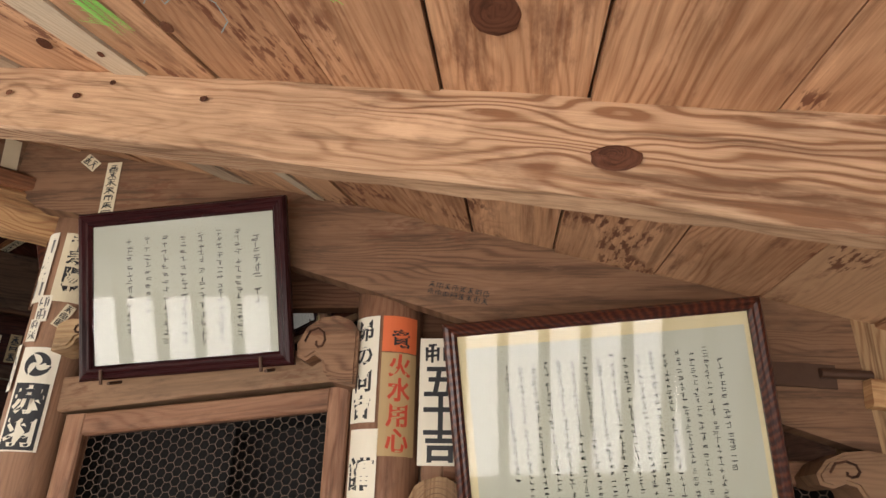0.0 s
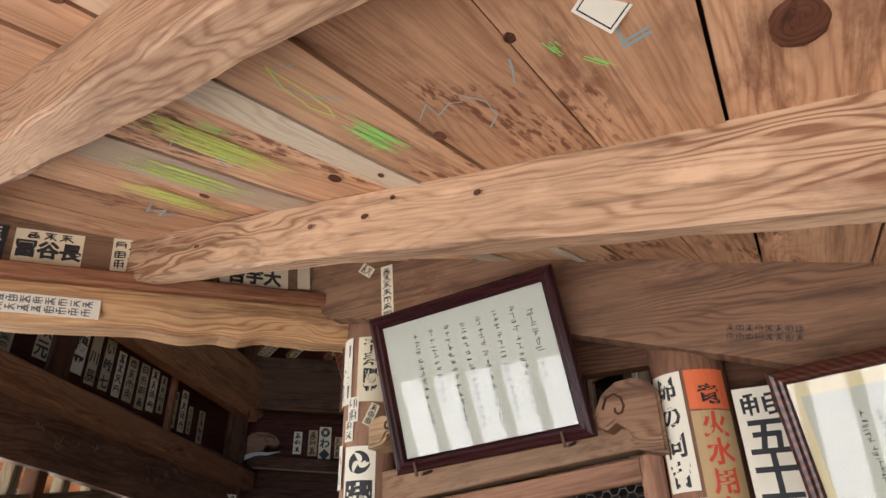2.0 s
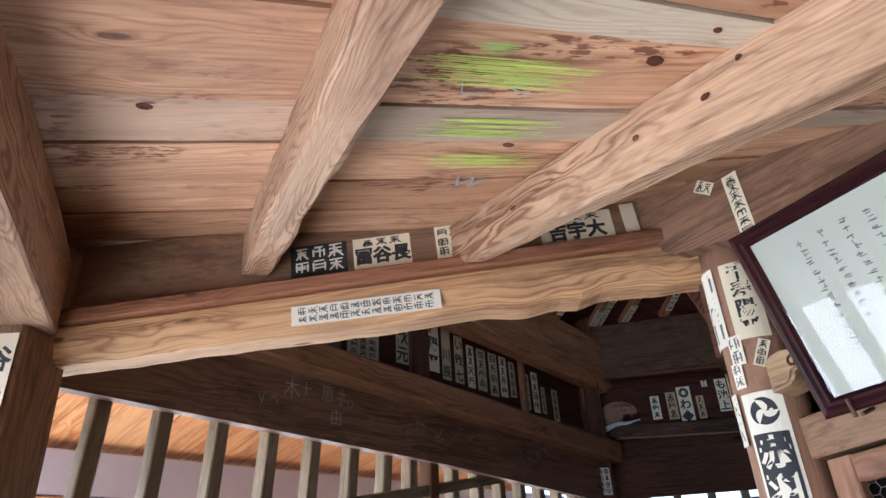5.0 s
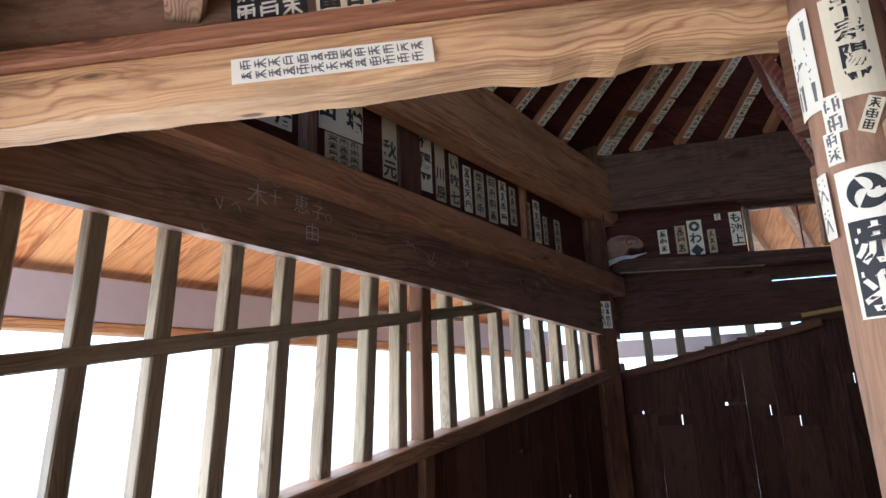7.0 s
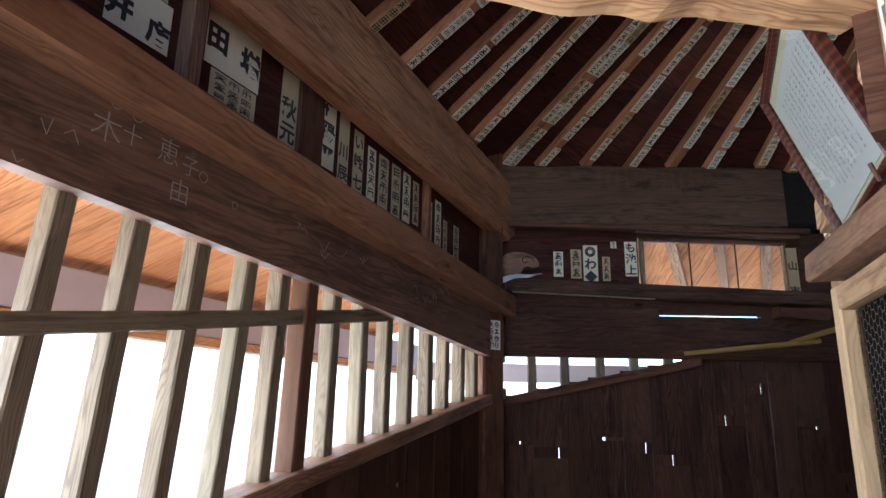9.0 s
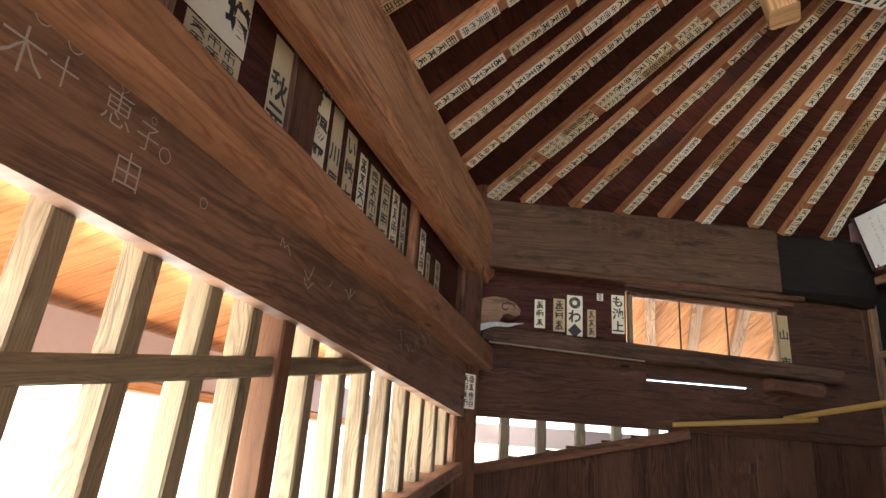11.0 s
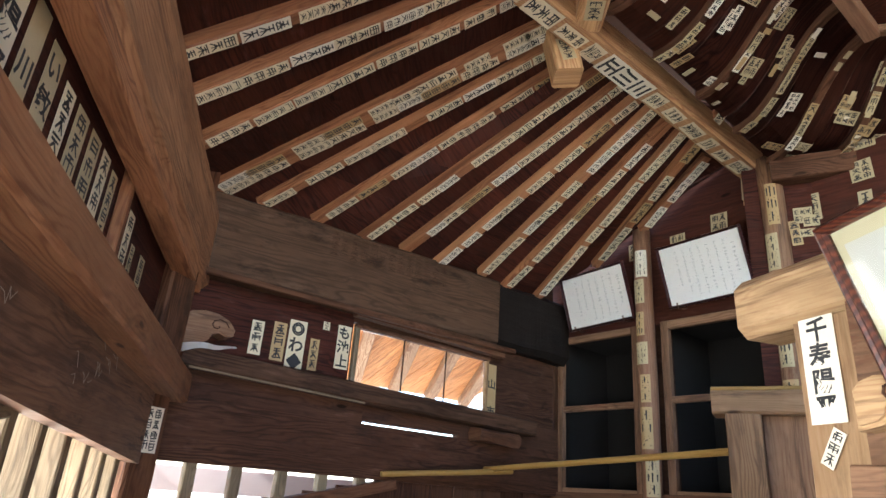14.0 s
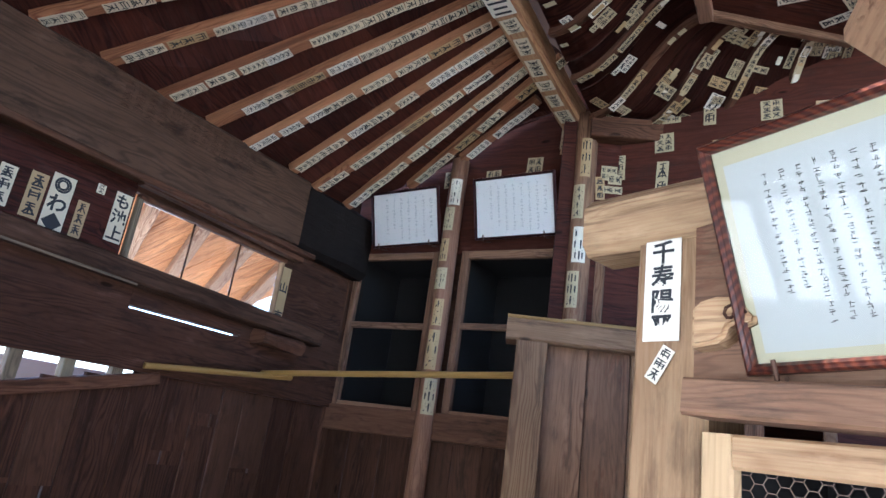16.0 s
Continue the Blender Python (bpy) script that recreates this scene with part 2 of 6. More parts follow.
M = {
    "plank": wood("planks_warm", (0.66, 0.385, 0.215), (0.30, 0.125, 0.052), stain=(0.13, 0.042, 0.02), stain_amount=0.65, rings=60, vary=0.5, grey=0.3, warping=1.3, streaks=0.55, scabs=0.85, contrast=0.62),
    "joist": wood("joist_pale", (0.58, 0.375, 0.225), (0.24, 0.115, 0.055), stain=(0.13, 0.055, 0.03), stain_amount=0.45, rings=75, vary=0.4, warping=2.2, streaks=0.8, contrast=1.2),
    "header": wood("header_orange", (0.66, 0.41, 0.19), (0.38, 0.17, 0.075), stain_amount=0.25, rings=75, vary=0.35, knots=1),
    "redtrim": wood("trim_red_brown", (0.34, 0.15, 0.07), (0.22, 0.08, 0.035), stain_amount=0.3, rings=80, vary=0.3),
    "aged": wood("wood_aged_brown", (0.30, 0.165, 0.09), (0.15, 0.075, 0.04), stain_amount=0.5, rings=75, vary=0.5, scabs=0.4),
    "char": wood("wood_near_black", (0.105, 0.055, 0.032), (0.042, 0.021, 0.013), stain=(0.012, 0.008, 0.007), stain_amount=0.7, rings=50, vary=0.6),
    "warm": wood("wood_warm_brown", (0.50, 0.25, 0.12), (0.22, 0.09, 0.04), stain=(0.05, 0.025, 0.015), stain_amount=0.45, rings=50, vary=0.5),
    "brown": wood("wood_mid_brown", (0.27, 0.145, 0.085), (0.11, 0.056, 0.035), stain=(0.02, 0.014, 0.012), stain_amount=0.6, rings=50, vary=0.6),
    "worn": wood("wood_worn_grey_brown", (0.36, 0.22, 0.115), (0.17, 0.09, 0.045), stain_amount=0.5, rings=70, vary=0.5),
    "dark": wood("wood_dark_smoked", (0.15, 0.07, 0.038), (0.065, 0.028, 0.016), stain=(0.012, 0.01, 0.01), stain_amount=0.6, rings=60, vary=0.6),
    "charred": wood("wood_charred", (0.015, 0.010, 0.008), (0.009, 0.006, 0.005), stain=(0.006, 0.005, 0.005), stain_amount=0.6, rings=50, vary=0.5, bump=0.8),
    "black": wood("wood_black_brown", (0.092, 0.041, 0.023), (0.038, 0.017, 0.011), stain=(0.01, 0.008, 0.008), stain_amount=0.5, rings=60, vary=0.5),
    "rafter": wood("rafter_orange_brown", (0.44, 0.195, 0.085), (0.22, 0.08, 0.034), stain_amount=0.3, rings=80, vary=0.45),
    "sarking": wood("roof_boards_dark_red", (0.085, 0.024, 0.014), (0.03, 0.01, 0.008), stain_amount=0.5, rings=50, vary=0.5),
    "pillar": wood("pillar_pale", (0.48, 0.315, 0.165), (0.28, 0.15, 0.07), stain_amount=0.35, rings=70, vary=0.4),
    "pillar_red": wood("pillar_red_brown", (0.36, 0.19, 0.11), (0.22, 0.1, 0.055), stain_amount=0.4, rings=70, vary=0.4),
    "bar": wood("lattice_bar_weathered", (0.24, 0.185, 0.115), (0.115, 0.083, 0.05), stain_amount=0.3, rings=110, vary=0.4),
    "sticker_aged": plain("sticker_paper_aged", (0.56, 0.45, 0.26), 0.75, grain=25, amount=0.35),
    "eave": wood("eave_boards_orange", (0.76, 0.38, 0.15), (0.55, 0.20, 0.06), stain_amount=0.15, rings=50, vary=0.35),
    "frame": wood("frame_lacquer_maroon", (0.05, 0.014, 0.014), (0.02, 0.006, 0.007), stain_amount=0.2, rings=60, vary=0.3, rough=0.28, knots=0, bump=0.05),
    "frame_hatched": wood("frame_lacquer_hatched", (0.11, 0.03, 0.015), (0.03, 0.008, 0.006), stain_amount=0.2, rings=60, vary=0.3, rough=0.28, knots=0, bump=0.05),
    "paper": plain("paper_cream", (0.47, 0.47, 0.38), 0.8, grain=6, amount=0.08),
    "mount": plain("paper_mount_yellowed", (0.66, 0.56, 0.33), 0.8, grain=12, amount=0.15),
    "sticker": plain("sticker_paper", (0.80, 0.69, 0.47), 0.75, grain=25, amount=0.3),
    "sticker_white": plain("sticker_paper_white", (0.82, 0.75, 0.60), 0.75, grain=25, amount=0.2),
    "sticker_orange": plain("sticker_paper_orange", (0.75, 0.16, 0.05), 0.7, grain=25, amount=0.2),
    "sticker_ochre": plain("sticker_paper_ochre", (0.5, 0.34, 0.16), 0.7, grain=25, amount=0.25),
    "sticker_teal": plain("sticker_paper_teal", (0.35, 0.6, 0.5), 0.75, grain=25, amount=0.25),
    "ink": plain("ink_black", (0.02, 0.02, 0.022), 0.6, grain=60, amount=0.3),
    "ink_pale": plain("ink_very_faded", (0.55, 0.54, 0.52), 0.8, grain=60, amount=0.3),
    "mount_dim": plain("paper_mount_dull", (0.48, 0.44, 0.29), 0.8, grain=12, amount=0.15),
    "paper_white": plain("paper_off_white", (0.45, 0.455, 0.42), 0.8, grain=6, amount=0.08),
    "ink_faint": plain("ink_faded", (0.16, 0.15, 0.14), 0.8, grain=60, amount=0.3),
    "ink_red": plain("ink_red", (0.6, 0.07, 0.03), 0.7, grain=60, amount=0.3),
    "iron": plain("iron_rusty", (0.13, 0.07, 0.045), 0.65, metal=0.6, grain=60, amount=0.5),
    "chalk_yellow": plain("chalk_yellow_green", (0.58, 0.70, 0.12), 0.9, grain=90, amount=0.3),
    "chalk_green": plain("chalk_green", (0.30, 0.72, 0.14), 0.9, grain=90, amount=0.3),
    "chalk_blue": plain("chalk_blue", (0.3, 0.4, 0.4), 0.9, grain=90, amount=0.3),
    "chalk_white": plain("chalk_white", (0.36, 0.31, 0.27), 0.9, grain=90, amount=0.3),
    "yellow_paint": plain("bamboo_yellow", (0.34, 0.2, 0.05), 0.5, grain=20, amount=0.3),
    "plaster": plain("beam_grey_plaster", (0.45, 0.4, 0.42), 0.85, grain=20, amount=0.3),
    # near-black base colour that stands in for the shade inside the niches
    "void": plain("niche_shade_black", (0.008, 0.0065, 0.0055), 0.9, grain=10, amount=0.3),
    "mesh": plain("wire_mesh", (0.11, 0.072, 0.05), 0.6, metal=0.3, grain=60, amount=0.4),
    "ground": plain("ground_pale_gravel", (0.42, 0.38, 0.32), 0.95, grain=3, amount=0.4),
    "leaf": plain("maple_leaf_red", (0.6, 0.2, 0.12), 0.6, grain=3, amount=0.4),
    "bark": plain("tree_bark", (0.12, 0.09, 0.07), 0.9, grain=20, amount=0.5),
    "knot": wood("knot_dark", (0.17, 0.068, 0.036), (0.06, 0.023, 0.014), stain_amount=0.5, rings=120, vary=0.4, knots=0),
    "white": plain("paper_white_torn", (0.8, 0.78, 0.74), 0.8, grain=20, amount=0.1),
}
def hatched():
    mat, nt, bsdf = nodes("frame_lacquer_banded")
    uv = nt.nodes.new("ShaderNodeTexCoord").outputs["UV"]
    sep = nt.nodes.new("ShaderNodeSeparateXYZ")
    nt.links.new(uv, sep.inputs[0])
    wob = noise_node(nt, scaled(nt, uv, 30, 30), 1.0, 2)
    ph = math_node(nt, "ADD", math_node(nt, "MULTIPLY", sep.outputs[0], 380.0), math_node(nt, "MULTIPLY", sep.outputs[1], 260.0))
    s = math_node(nt, "MULTIPLY_ADD", math_node(nt, "SINE", math_node(nt, "ADD", ph, math_node(nt, "MULTIPLY", wob, 9.0))), 0.5, 0.5)
    nt.links.new(mix(nt, math_node(nt, "POWER", s, 1.5), (0.03, 0.008, 0.006), (0.10, 0.028, 0.014)), bsdf.inputs["Base Color"])
    bsdf.inputs["Roughness"].default_value = 0.3
    return mat


M["frame_hatched"] = hatched()
glass = bpy.data.materials.new("glass_clear")
glass.use_nodes = True
gt = glass.node_tree
gt.nodes.remove(gt.nodes["Principled BSDF"])
gg, gtr, gm, gf = (gt.nodes.new("ShaderNode" + k) for k in ("BsdfGlossy", "BsdfTransparent", "MixShader", "Fresnel"))
gg.inputs["Roughness"].default_value = 0.02
gf.inputs["IOR"].default_value = 1.33
gt.links.new(gf.outputs[0], gm.inputs[0]), gt.links.new(gtr.outputs[0], gm.inputs[1]), gt.links.new(gg.outputs[0], gm.inputs[2])
gt.links.new(gm.outputs[0], gt.nodes["Material Output"].inputs["Surface"])
M["glass"] = glass
thin = glass.copy()
thin.name = "glass_thin"
for node in thin.node_tree.nodes:
    if node.type == "FRESNEL":
        node.inputs["IOR"].default_value = 1.08
M["glass_thin"] = thin


# ---- builders ----
def mesh_ob(name, bm, mat, label="", category="", group="", kind="", at=None):
    me = bpy.data.meshes.new(name)
    bm.to_mesh(me)
    bm.free()
    if mat:
        me.materials.append(M[mat] if isinstance(mat, str) else mat)
    ob = new(name, me)
    if at is not None:
        ob.matrix_basis = at
    return tagged(ob, label, category, group, kind)


def empty(name, at, label="", category="", group="", kind=""):
    ob = new(name)
    ob.matrix_basis = at
    return tagged(ob, label, category, group, kind)


def prism(bm, profile, L, m=None, segs=1, wob=0.0, seed=0, ends=True):
    """A bar along +x with the given yz profile; uv runs in metres along and round it. wob: unevenness of its surface."""
    uvl = bm.loops.layers.uv.verify()
    m = m or Matrix()
    n = len(profile)
    per = [0]
    for i in range(n):
        a, b = profile[i], profile[(i + 1) % n]
        per.append(per[-1] + math.hypot(b[0] - a[0], b[1] - a[1]))
    rings = []
    for k in range(segs + 1):
        x = L * k / segs
        row = []
        for j, (y, z) in enumerate(profile):
            dy = dz = 0.0
            if wob:
                v = Vector((x * 3 + seed, j * 3.7 + seed * 2.1, seed * 1.3))
                dy, dz = wob * noise.noise(v), wob * noise.noise(v + Vector((9, 5, 2)))
                v = Vector((x * 13 + seed, j * 5.7, 3.1))
                dy, dz = dy + 0.4 * wob * noise.noise(v), dz + 0.4 * wob * noise.noise(v + Vector((4, 1, 7)))
            row.append(bm.verts.new(m @ Vector((x, y + dy, z + dz))))
        rings.append(row)
    for k in range(segs):
        for j in range(n):
            f = bm.faces.new((rings[k][j], rings[k + 1][j], rings[k + 1][(j + 1) % n], rings[k][(j + 1) % n]))
            xs = (L * k / segs, L * (k + 1) / segs)
            for lp, (u, v) in zip(f.loops, ((xs[0], per[j]), (xs[1], per[j]), (xs[1], per[j + 1]), (xs[0], per[j + 1]))):
                lp[uvl].uv = (u, v)
    if ends:
        for row, flip in ((rings[0], False), (rings[-1], True)):
            f = bm.faces.new(row if not flip else row[::-1])
            for lp, (y, z) in zip(f.loops, profile if not flip else profile[::-1]):
                lp[uvl].uv = (y * 0.25, z)
    return bm


def rect(w, h, c=0.004):
    """A chamfered rectangle, w across (y) and h high (z), centred."""
    a, b = w / 2, h / 2
    c = min(c, a * 0.5, b * 0.5)
    return [(-a + c, -b), (a - c, -b), (a, -b + c), (a, b - c), (a - c, b), (-a + c, b), (-a, b - c), (-a, -b + c)]


def circle(r, n=20):
    return [(r * math.cos(2 * math.pi * i / n), r * math.sin(2 * math.pi * i / n)) for i in range(n)]


def along(p, q, up=(0, 0, 1)):
    """The pose whose x runs from p to q and whose z lies nearest to up."""
    p, q, up = Vector(p), Vector(q), Vector(up)
    x = (q - p).normalized()
    y = up.cross(x).normalized()
    z = x.cross(y)
    return Matrix.Translation(p) @ Matrix((x, y, z)).transposed().to_4x4()


def beam(name, p, q, w, h, mat, parent=None, up=(0, 0, 1), dz=0.0, c=0.004, segs=None, wob=0.002, profile=None, **tags):
    """One timber from p to q (its centre line), w wide and h high."""
    L = (Vector(q) - Vector(p)).length
    prof = profile or rect(w, h, c)
    if dz:
        prof = [(a, b + dz) for a, b in prof]
    bm = prism(bmesh.new(), prof, L, segs=segs or max(2, int(L / 0.08)), wob=wob, seed=(p[0] * 7 + p[1] * 3 + p[2]) % 9)
    ob = mesh_ob(name, bm, mat, at=along(p, q, up), **tags)
    if parent:
        ob.parent = parent
        ob.matrix_basis = base_of(parent).inverted() @ ob.matrix_basis
    return ob


def base_of(ob):
    m = ob.matrix_basis.copy()
    while ob.parent:
        ob = ob.parent
        m = ob.matrix_basis @ m
    return m


def part(name, bm, mat, parent, label="", at=None):
    """One mesh under a thing or part; the bmesh is in the parent's own space, or in the world if at is a pose."""
    ob = mesh_ob(name, bm, mat, label=label)
    if at is not None:
        ob.matrix_basis = base_of(parent).inverted() @ at
    ob.parent = parent
    return ob


def box(bm, x0, x1, y0, y1, z0, z1, m=None, c=0.003):
    """A chamfered box; the grain runs along its longest side."""
    dims = (x1 - x0, y1 - y0, z1 - z0)
    ax = dims.index(max(dims))
    mm = (m or Matrix())
    cx, cy, cz = (x0 + x1) / 2, (y0 + y1) / 2, (z0 + z1) / 2
    if ax == 0:
        t, w, h = Matrix.Translation((x0, cy, cz)), dims[1], dims[2]
    elif ax == 1:
        t, w, h = Matrix.Translation((cx, y0, cz)) @ pose(0, 0, 0, 0, 0, 90), dims[0], dims[2]
    else:
        t, w, h = Matrix.Translation((cx, cy, z0)) @ pose(0, 0, 0, 0, -90, 0), dims[2 - 2], dims[1]
        w, h = dims[1], dims[0]
    return prism(bm, rect(w, h, c), dims[ax], mm @ t, segs=1)


class Wall:
    """A wall's own frame: s along it, d out of it into the room, z up."""

    def __init__(self, origin, u, n):
        self.o, self.u, self.n = Vector((*origin, 0)), Vector((*u, 0)).normalized(), Vector((*n, 0)).normalized()

    def at(self, s, z, d=0.0):
        return self.o + self.u * s + self.n * d + Vector((0, 0, z))

    def place(self, s=0, z=0, d=0.0):
        """x along the wall, y up, z out of it: a picture on the wall lies in x and y."""
        up = Vector((0, 0, 1))
        side = up.cross(self.n).normalized()
        return Matrix.Translation(self.at(s, z, d)) @ Matrix((side, up, self.n)).transposed().to_4x4()


W1 = Wall((-1.40, 2.2), (0.121, 0.9926), (0.9926, -0.121))
W2 = Wall((-0.476, 4.005), (0.959, 0.283), (0.283, -0.959))
WC = Wall((-0.14, 1.46), (0.91, -0.414), (-0.414, -0.91))
WH = Wall((-0.138, 1.483), (-0.861, -0.508), (0.508, -0.861))
WN = Wall((0.68, 4.40), (0.345, -0.939), (-0.939, -0.345))
W0 = Wall((-1.62, 0.5), (0.868, -0.496), (0.496, 0.868))
WD = Wall((-0.10, 1.46), (0.0, 1.0), (-1.0, 0.0))


def ceil_z(x, y):
    """The slope of the ceiling, which twists beyond the second joist."""
    past = max(0.0, 0.527 * (x - 0.315) + 0.85 * (y - 0.6))
    run = min(1.1, max(-0.95, 0.85 * (x - 0.315) - 0.527 * (y - 0.6)))
    return 1.542 - 0.131 * (x - 0.25) + 0.162 * (y - 0.517) + past * (0.015 - 0.142 * run)


def floor_z(x, y):
    return -0.47 + 0.15 * (y + 0.15) - 0.1 * min(x, 0.3)

# ---- lettering ----
def glyph_mesh(text, size, vertical=True, spread=1.0, bold=0.028):
    """A mesh of the given characters, one under another, size high each, centred on x and starting at y = 0 downward."""
    bm = bmesh.new()
    for i, ch in enumerate(text):
        cu = bpy.data.curves.new("glyph", "FONT")
        cu.body, cu.size, cu.align_x, cu.resolution_u = ch, size, "CENTER", 2
        cu.offset = size * bold
        ob = bpy.data.objects.new("glyph", cu)
        scene.collection.objects.link(ob)
        bpy.context.view_layer.update()
        me = bpy.data.meshes.new_from_object(ob.evaluated_get(bpy.context.evaluated_depsgraph_get()))
        bpy.data.objects.remove(ob)
        me.transform(Matrix.Translation((0, -(i + 0.85) * size * spread, 0)) if vertical else Matrix.Translation(((i - (len(text) - 1) / 2) * size * spread, -0.85 * size, 0)))
        bm.from_mesh(me)
        bpy.data.meshes.remove(me)
    return bm


def sheet(w, h, t=0.0006, x0=None):
    bm = bmesh.new()
    uvl = bm.loops.layers.uv.verify()
    bmesh.ops.create_cube(bm, size=1)
    for v in bm.verts:
        v.co = Vector((v.co.x * w, v.co.y * h, (v.co.z + 0.5) * t))
    return bm


def bars_bm(w, h, rows, cols, rng, z=0.0009, fill=0.8, bold=1.35):
    """Unreadable writing: short strokes of its size in a grid, in a sheet w by h."""
    bm = bmesh.new()
    cw, ch = w / cols, h / rows
    t = 0.085 * bold * min(cw, ch)

    def stroke_(x0, y0, x1, y1, k=1.0):
        d = Vector((x1 - x0, y1 - y0))
        n = Vector((-d.y, d.x)).normalized() * t * k * 0.6
        bm.faces.new([bm.verts.new((*c, z)) for c in ((x0 - n.x, y0 - n.y), (x1 - n.x * 0.7, y1 - n.y * 0.7), (x1 + n.x * 0.7, y1 + n.y * 0.7), (x0 + n.x, y0 + n.y))])

    for i in range(cols):
        for j in range(rows):
            x0, y0 = -w / 2 + (i + 0.5) * cw, h / 2 - (j + 0.5) * ch
            a, b = cw * rng.uniform(0.34, 0.44), ch * rng.uniform(0.34, 0.42)
            for k in range(rng.choice((2, 3, 3, 4))):
                y = y0 + b * (1 - 0.62 * k) + rng.uniform(-0.05, 0.05) * ch
                if y > y0 - b:
                    e = a * rng.uniform(0.6, 1.0)
                    stroke_(x0 - e, y - 0.02 * ch, x0 + e, y + 0.03 * ch)
            if rng.random() < fill:
                x = x0 + rng.uniform(-0.3, 0.3) * a
                stroke_(x, y0 + b, x, y0 - b, 1.15)
            if rng.random() < 0.45:
                stroke_(x0 - a * 0.85, y0 + b * 0.7, x0 - a * 0.85, y0 - b * 0.8, 1.1), stroke_(x0 + a * 0.85, y0 + b * 0.7, x0 + a * 0.85, y0 - b * 0.8, 1.1)
            else:
                stroke_(x0, y0 + b * 0.2, x0 - a, y0 - b, 1.2), stroke_(x0, y0 + b * 0.2, x0 + a, y0 - b, 1.2)
    return bm


def sticker(at, w, h, text="", paper="sticker", label="", rows=4, cols=1, seed=0, ink="ink", tilt=0.0, size=None, group=""):
    """A pasted votive paper slip; at: its centre, x across, y up, z out."""
    m = at @ pose(0, 0, 0.0008, 0, 0, tilt)
    ob = mesh_ob("votive_sticker", sheet(w, h), paper, at=m, label=label or "cream paper votive slip with black brush writing, pasted on the timber", category="paper sticker", group=group)
    rng = random.Random(seed)
    if text == "　":
        return ob
    if text:
        s = size or min(w * 0.92, h / (len(text) + 0.15))
        bm = glyph_mesh(text, s, spread=(h * 0.97) / (len(text) * s))
        bmesh.ops.translate(bm, vec=(0, h / 2 - 0.01 * h, 0.0009), verts=bm.verts)
        xs = [v.co.x for v in bm.verts]
        bmesh.ops.translate(bm, vec=(-(max(xs) + min(xs)) / 2, 0, 0), verts=bm.verts)
    else:
        bm = bars_bm(w * 0.86, h * 0.92, rows, cols, rng)
    part("lettering", bm, ink, ob, "black brush-written characters")
    return ob


# ---- the structure: first bay ----
SEAMS = [(-0.90, 1.30, 31), (-0.72, 1.20, 32), (-0.546, 1.104, 33), (-0.40, 1.015, 34), (-0.238, 0.92, 35), (-0.139, 0.868, 39), (0.017, 0.766, 44), (0.068, 0.731, 48),
         (0.172, 0.670, 53), (0.325, 0.566, 57), (0.463, 0.482, 63), (0.63, 0.392, 65), (0.809, 0.279, 66), (0.98, 0.17, 66), (1.15, 0.06, 66), (1.35, -0.05, 66), (1.6, -0.2, 66), (1.85, -0.35, 66), (2.1, -0.5, 66)]
bm, bmg = bmesh.new(), bmesh.new()


def joint_at(x, y, d):
    """How far along a seam the first joist's middle lies, where the planks butt."""
    k = -0.577 / 0.817
    return (0.395 + k * (x + 0.21) - y) / (d.y - k * d.x)


for i in range(len(SEAMS) - 1):
    (xa, ya, aa), (xb, yb, ab) = SEAMS[i], SEAMS[i + 1]
    da, db = Vector((math.cos(radians(aa)), math.sin(radians(aa)))), Vector((math.cos(radians(ab)), math.sin(radians(ab))))
    side = (Vector((xb, yb)) - Vector((xa, ya))).normalized() * 0.0025
    ja, jb = joint_at(xa, ya, da), joint_at(xb, yb, db)
    for half in (0, 1):
        t = bmg if half and i in (4, 6) else bm
        uvl = t.loops.layers.uv.verify()
        lift = 0.004 * (((i * 37 + half * 13) % 5) - 2) / 2
        grid = []
        for k in range(9):
            f = k / 8
            sa, sb = (-1.3 + (ja + 1.3 - 0.001) * f, -1.3 + (jb + 1.3 - 0.001) * f) if not half else (ja + 0.001 + (1.0 - ja) * f, jb + 0.001 + (1.0 - jb) * f)
            a, b = Vector((xa, ya)) + da * sa + side, Vector((xb, yb)) + db * sb - side
            row = []
            cup = 0.0015 * noise.noise(Vector((i * 3.1, k * 0.7, half)))
            for dz in (0, 0.022):
                for c_ in (a, b):
                    row.append(t.verts.new((c_.x, c_.y, ceil_z(c_.x, c_.y) + lift + dz + cup)))
            grid.append((row, (sa + sb) / 2, (b - a).length))
        for (r0, s0, w0), (r1, s1, w1) in zip(grid, grid[1:]):
            for q in ((0, 1), (1, 3), (3, 2), (2, 0)):
                f = t.faces.new((r0[q[0]], r0[q[1]], r1[q[1]], r1[q[0]]))
                for lp, (u, v) in zip(f.loops, ((s0, 0), (s0, w0), (s1, w1), (s1, 0))):
                    lp[uvl].uv = (u, v)
mesh_ob("ceiling", bm, "plank", label="wide warm-brown planks of the low ceiling, fanning and butted", kind="structure")
M["plank_grey"] = wood("planks_greyed", (0.56, 0.43, 0.30), (0.32, 0.21, 0.13), stain=(0.12, 0.05, 0.03), stain_amount=0.45, rings=90, vary=0.3, streaks=0.4)
mesh_ob("ceiling_grey_planks", bmg, "plank_grey", label="two greyed narrow ceiling planks", kind="structure")
backing = bmesh.new()
vs = [backing.verts.new((x, y, ceil_z(x, y) + 0.15)) for x, y in ((-2.0, 0.35), (0.4, -1.6), (3.2, -1.2), (3.2, 0.2), (0.4, 1.7), (-0.2, 1.75))]
f0 = backing.faces.new(vs)
bmesh.ops.solidify(backing, geom=[f0], thickness=-0.03)
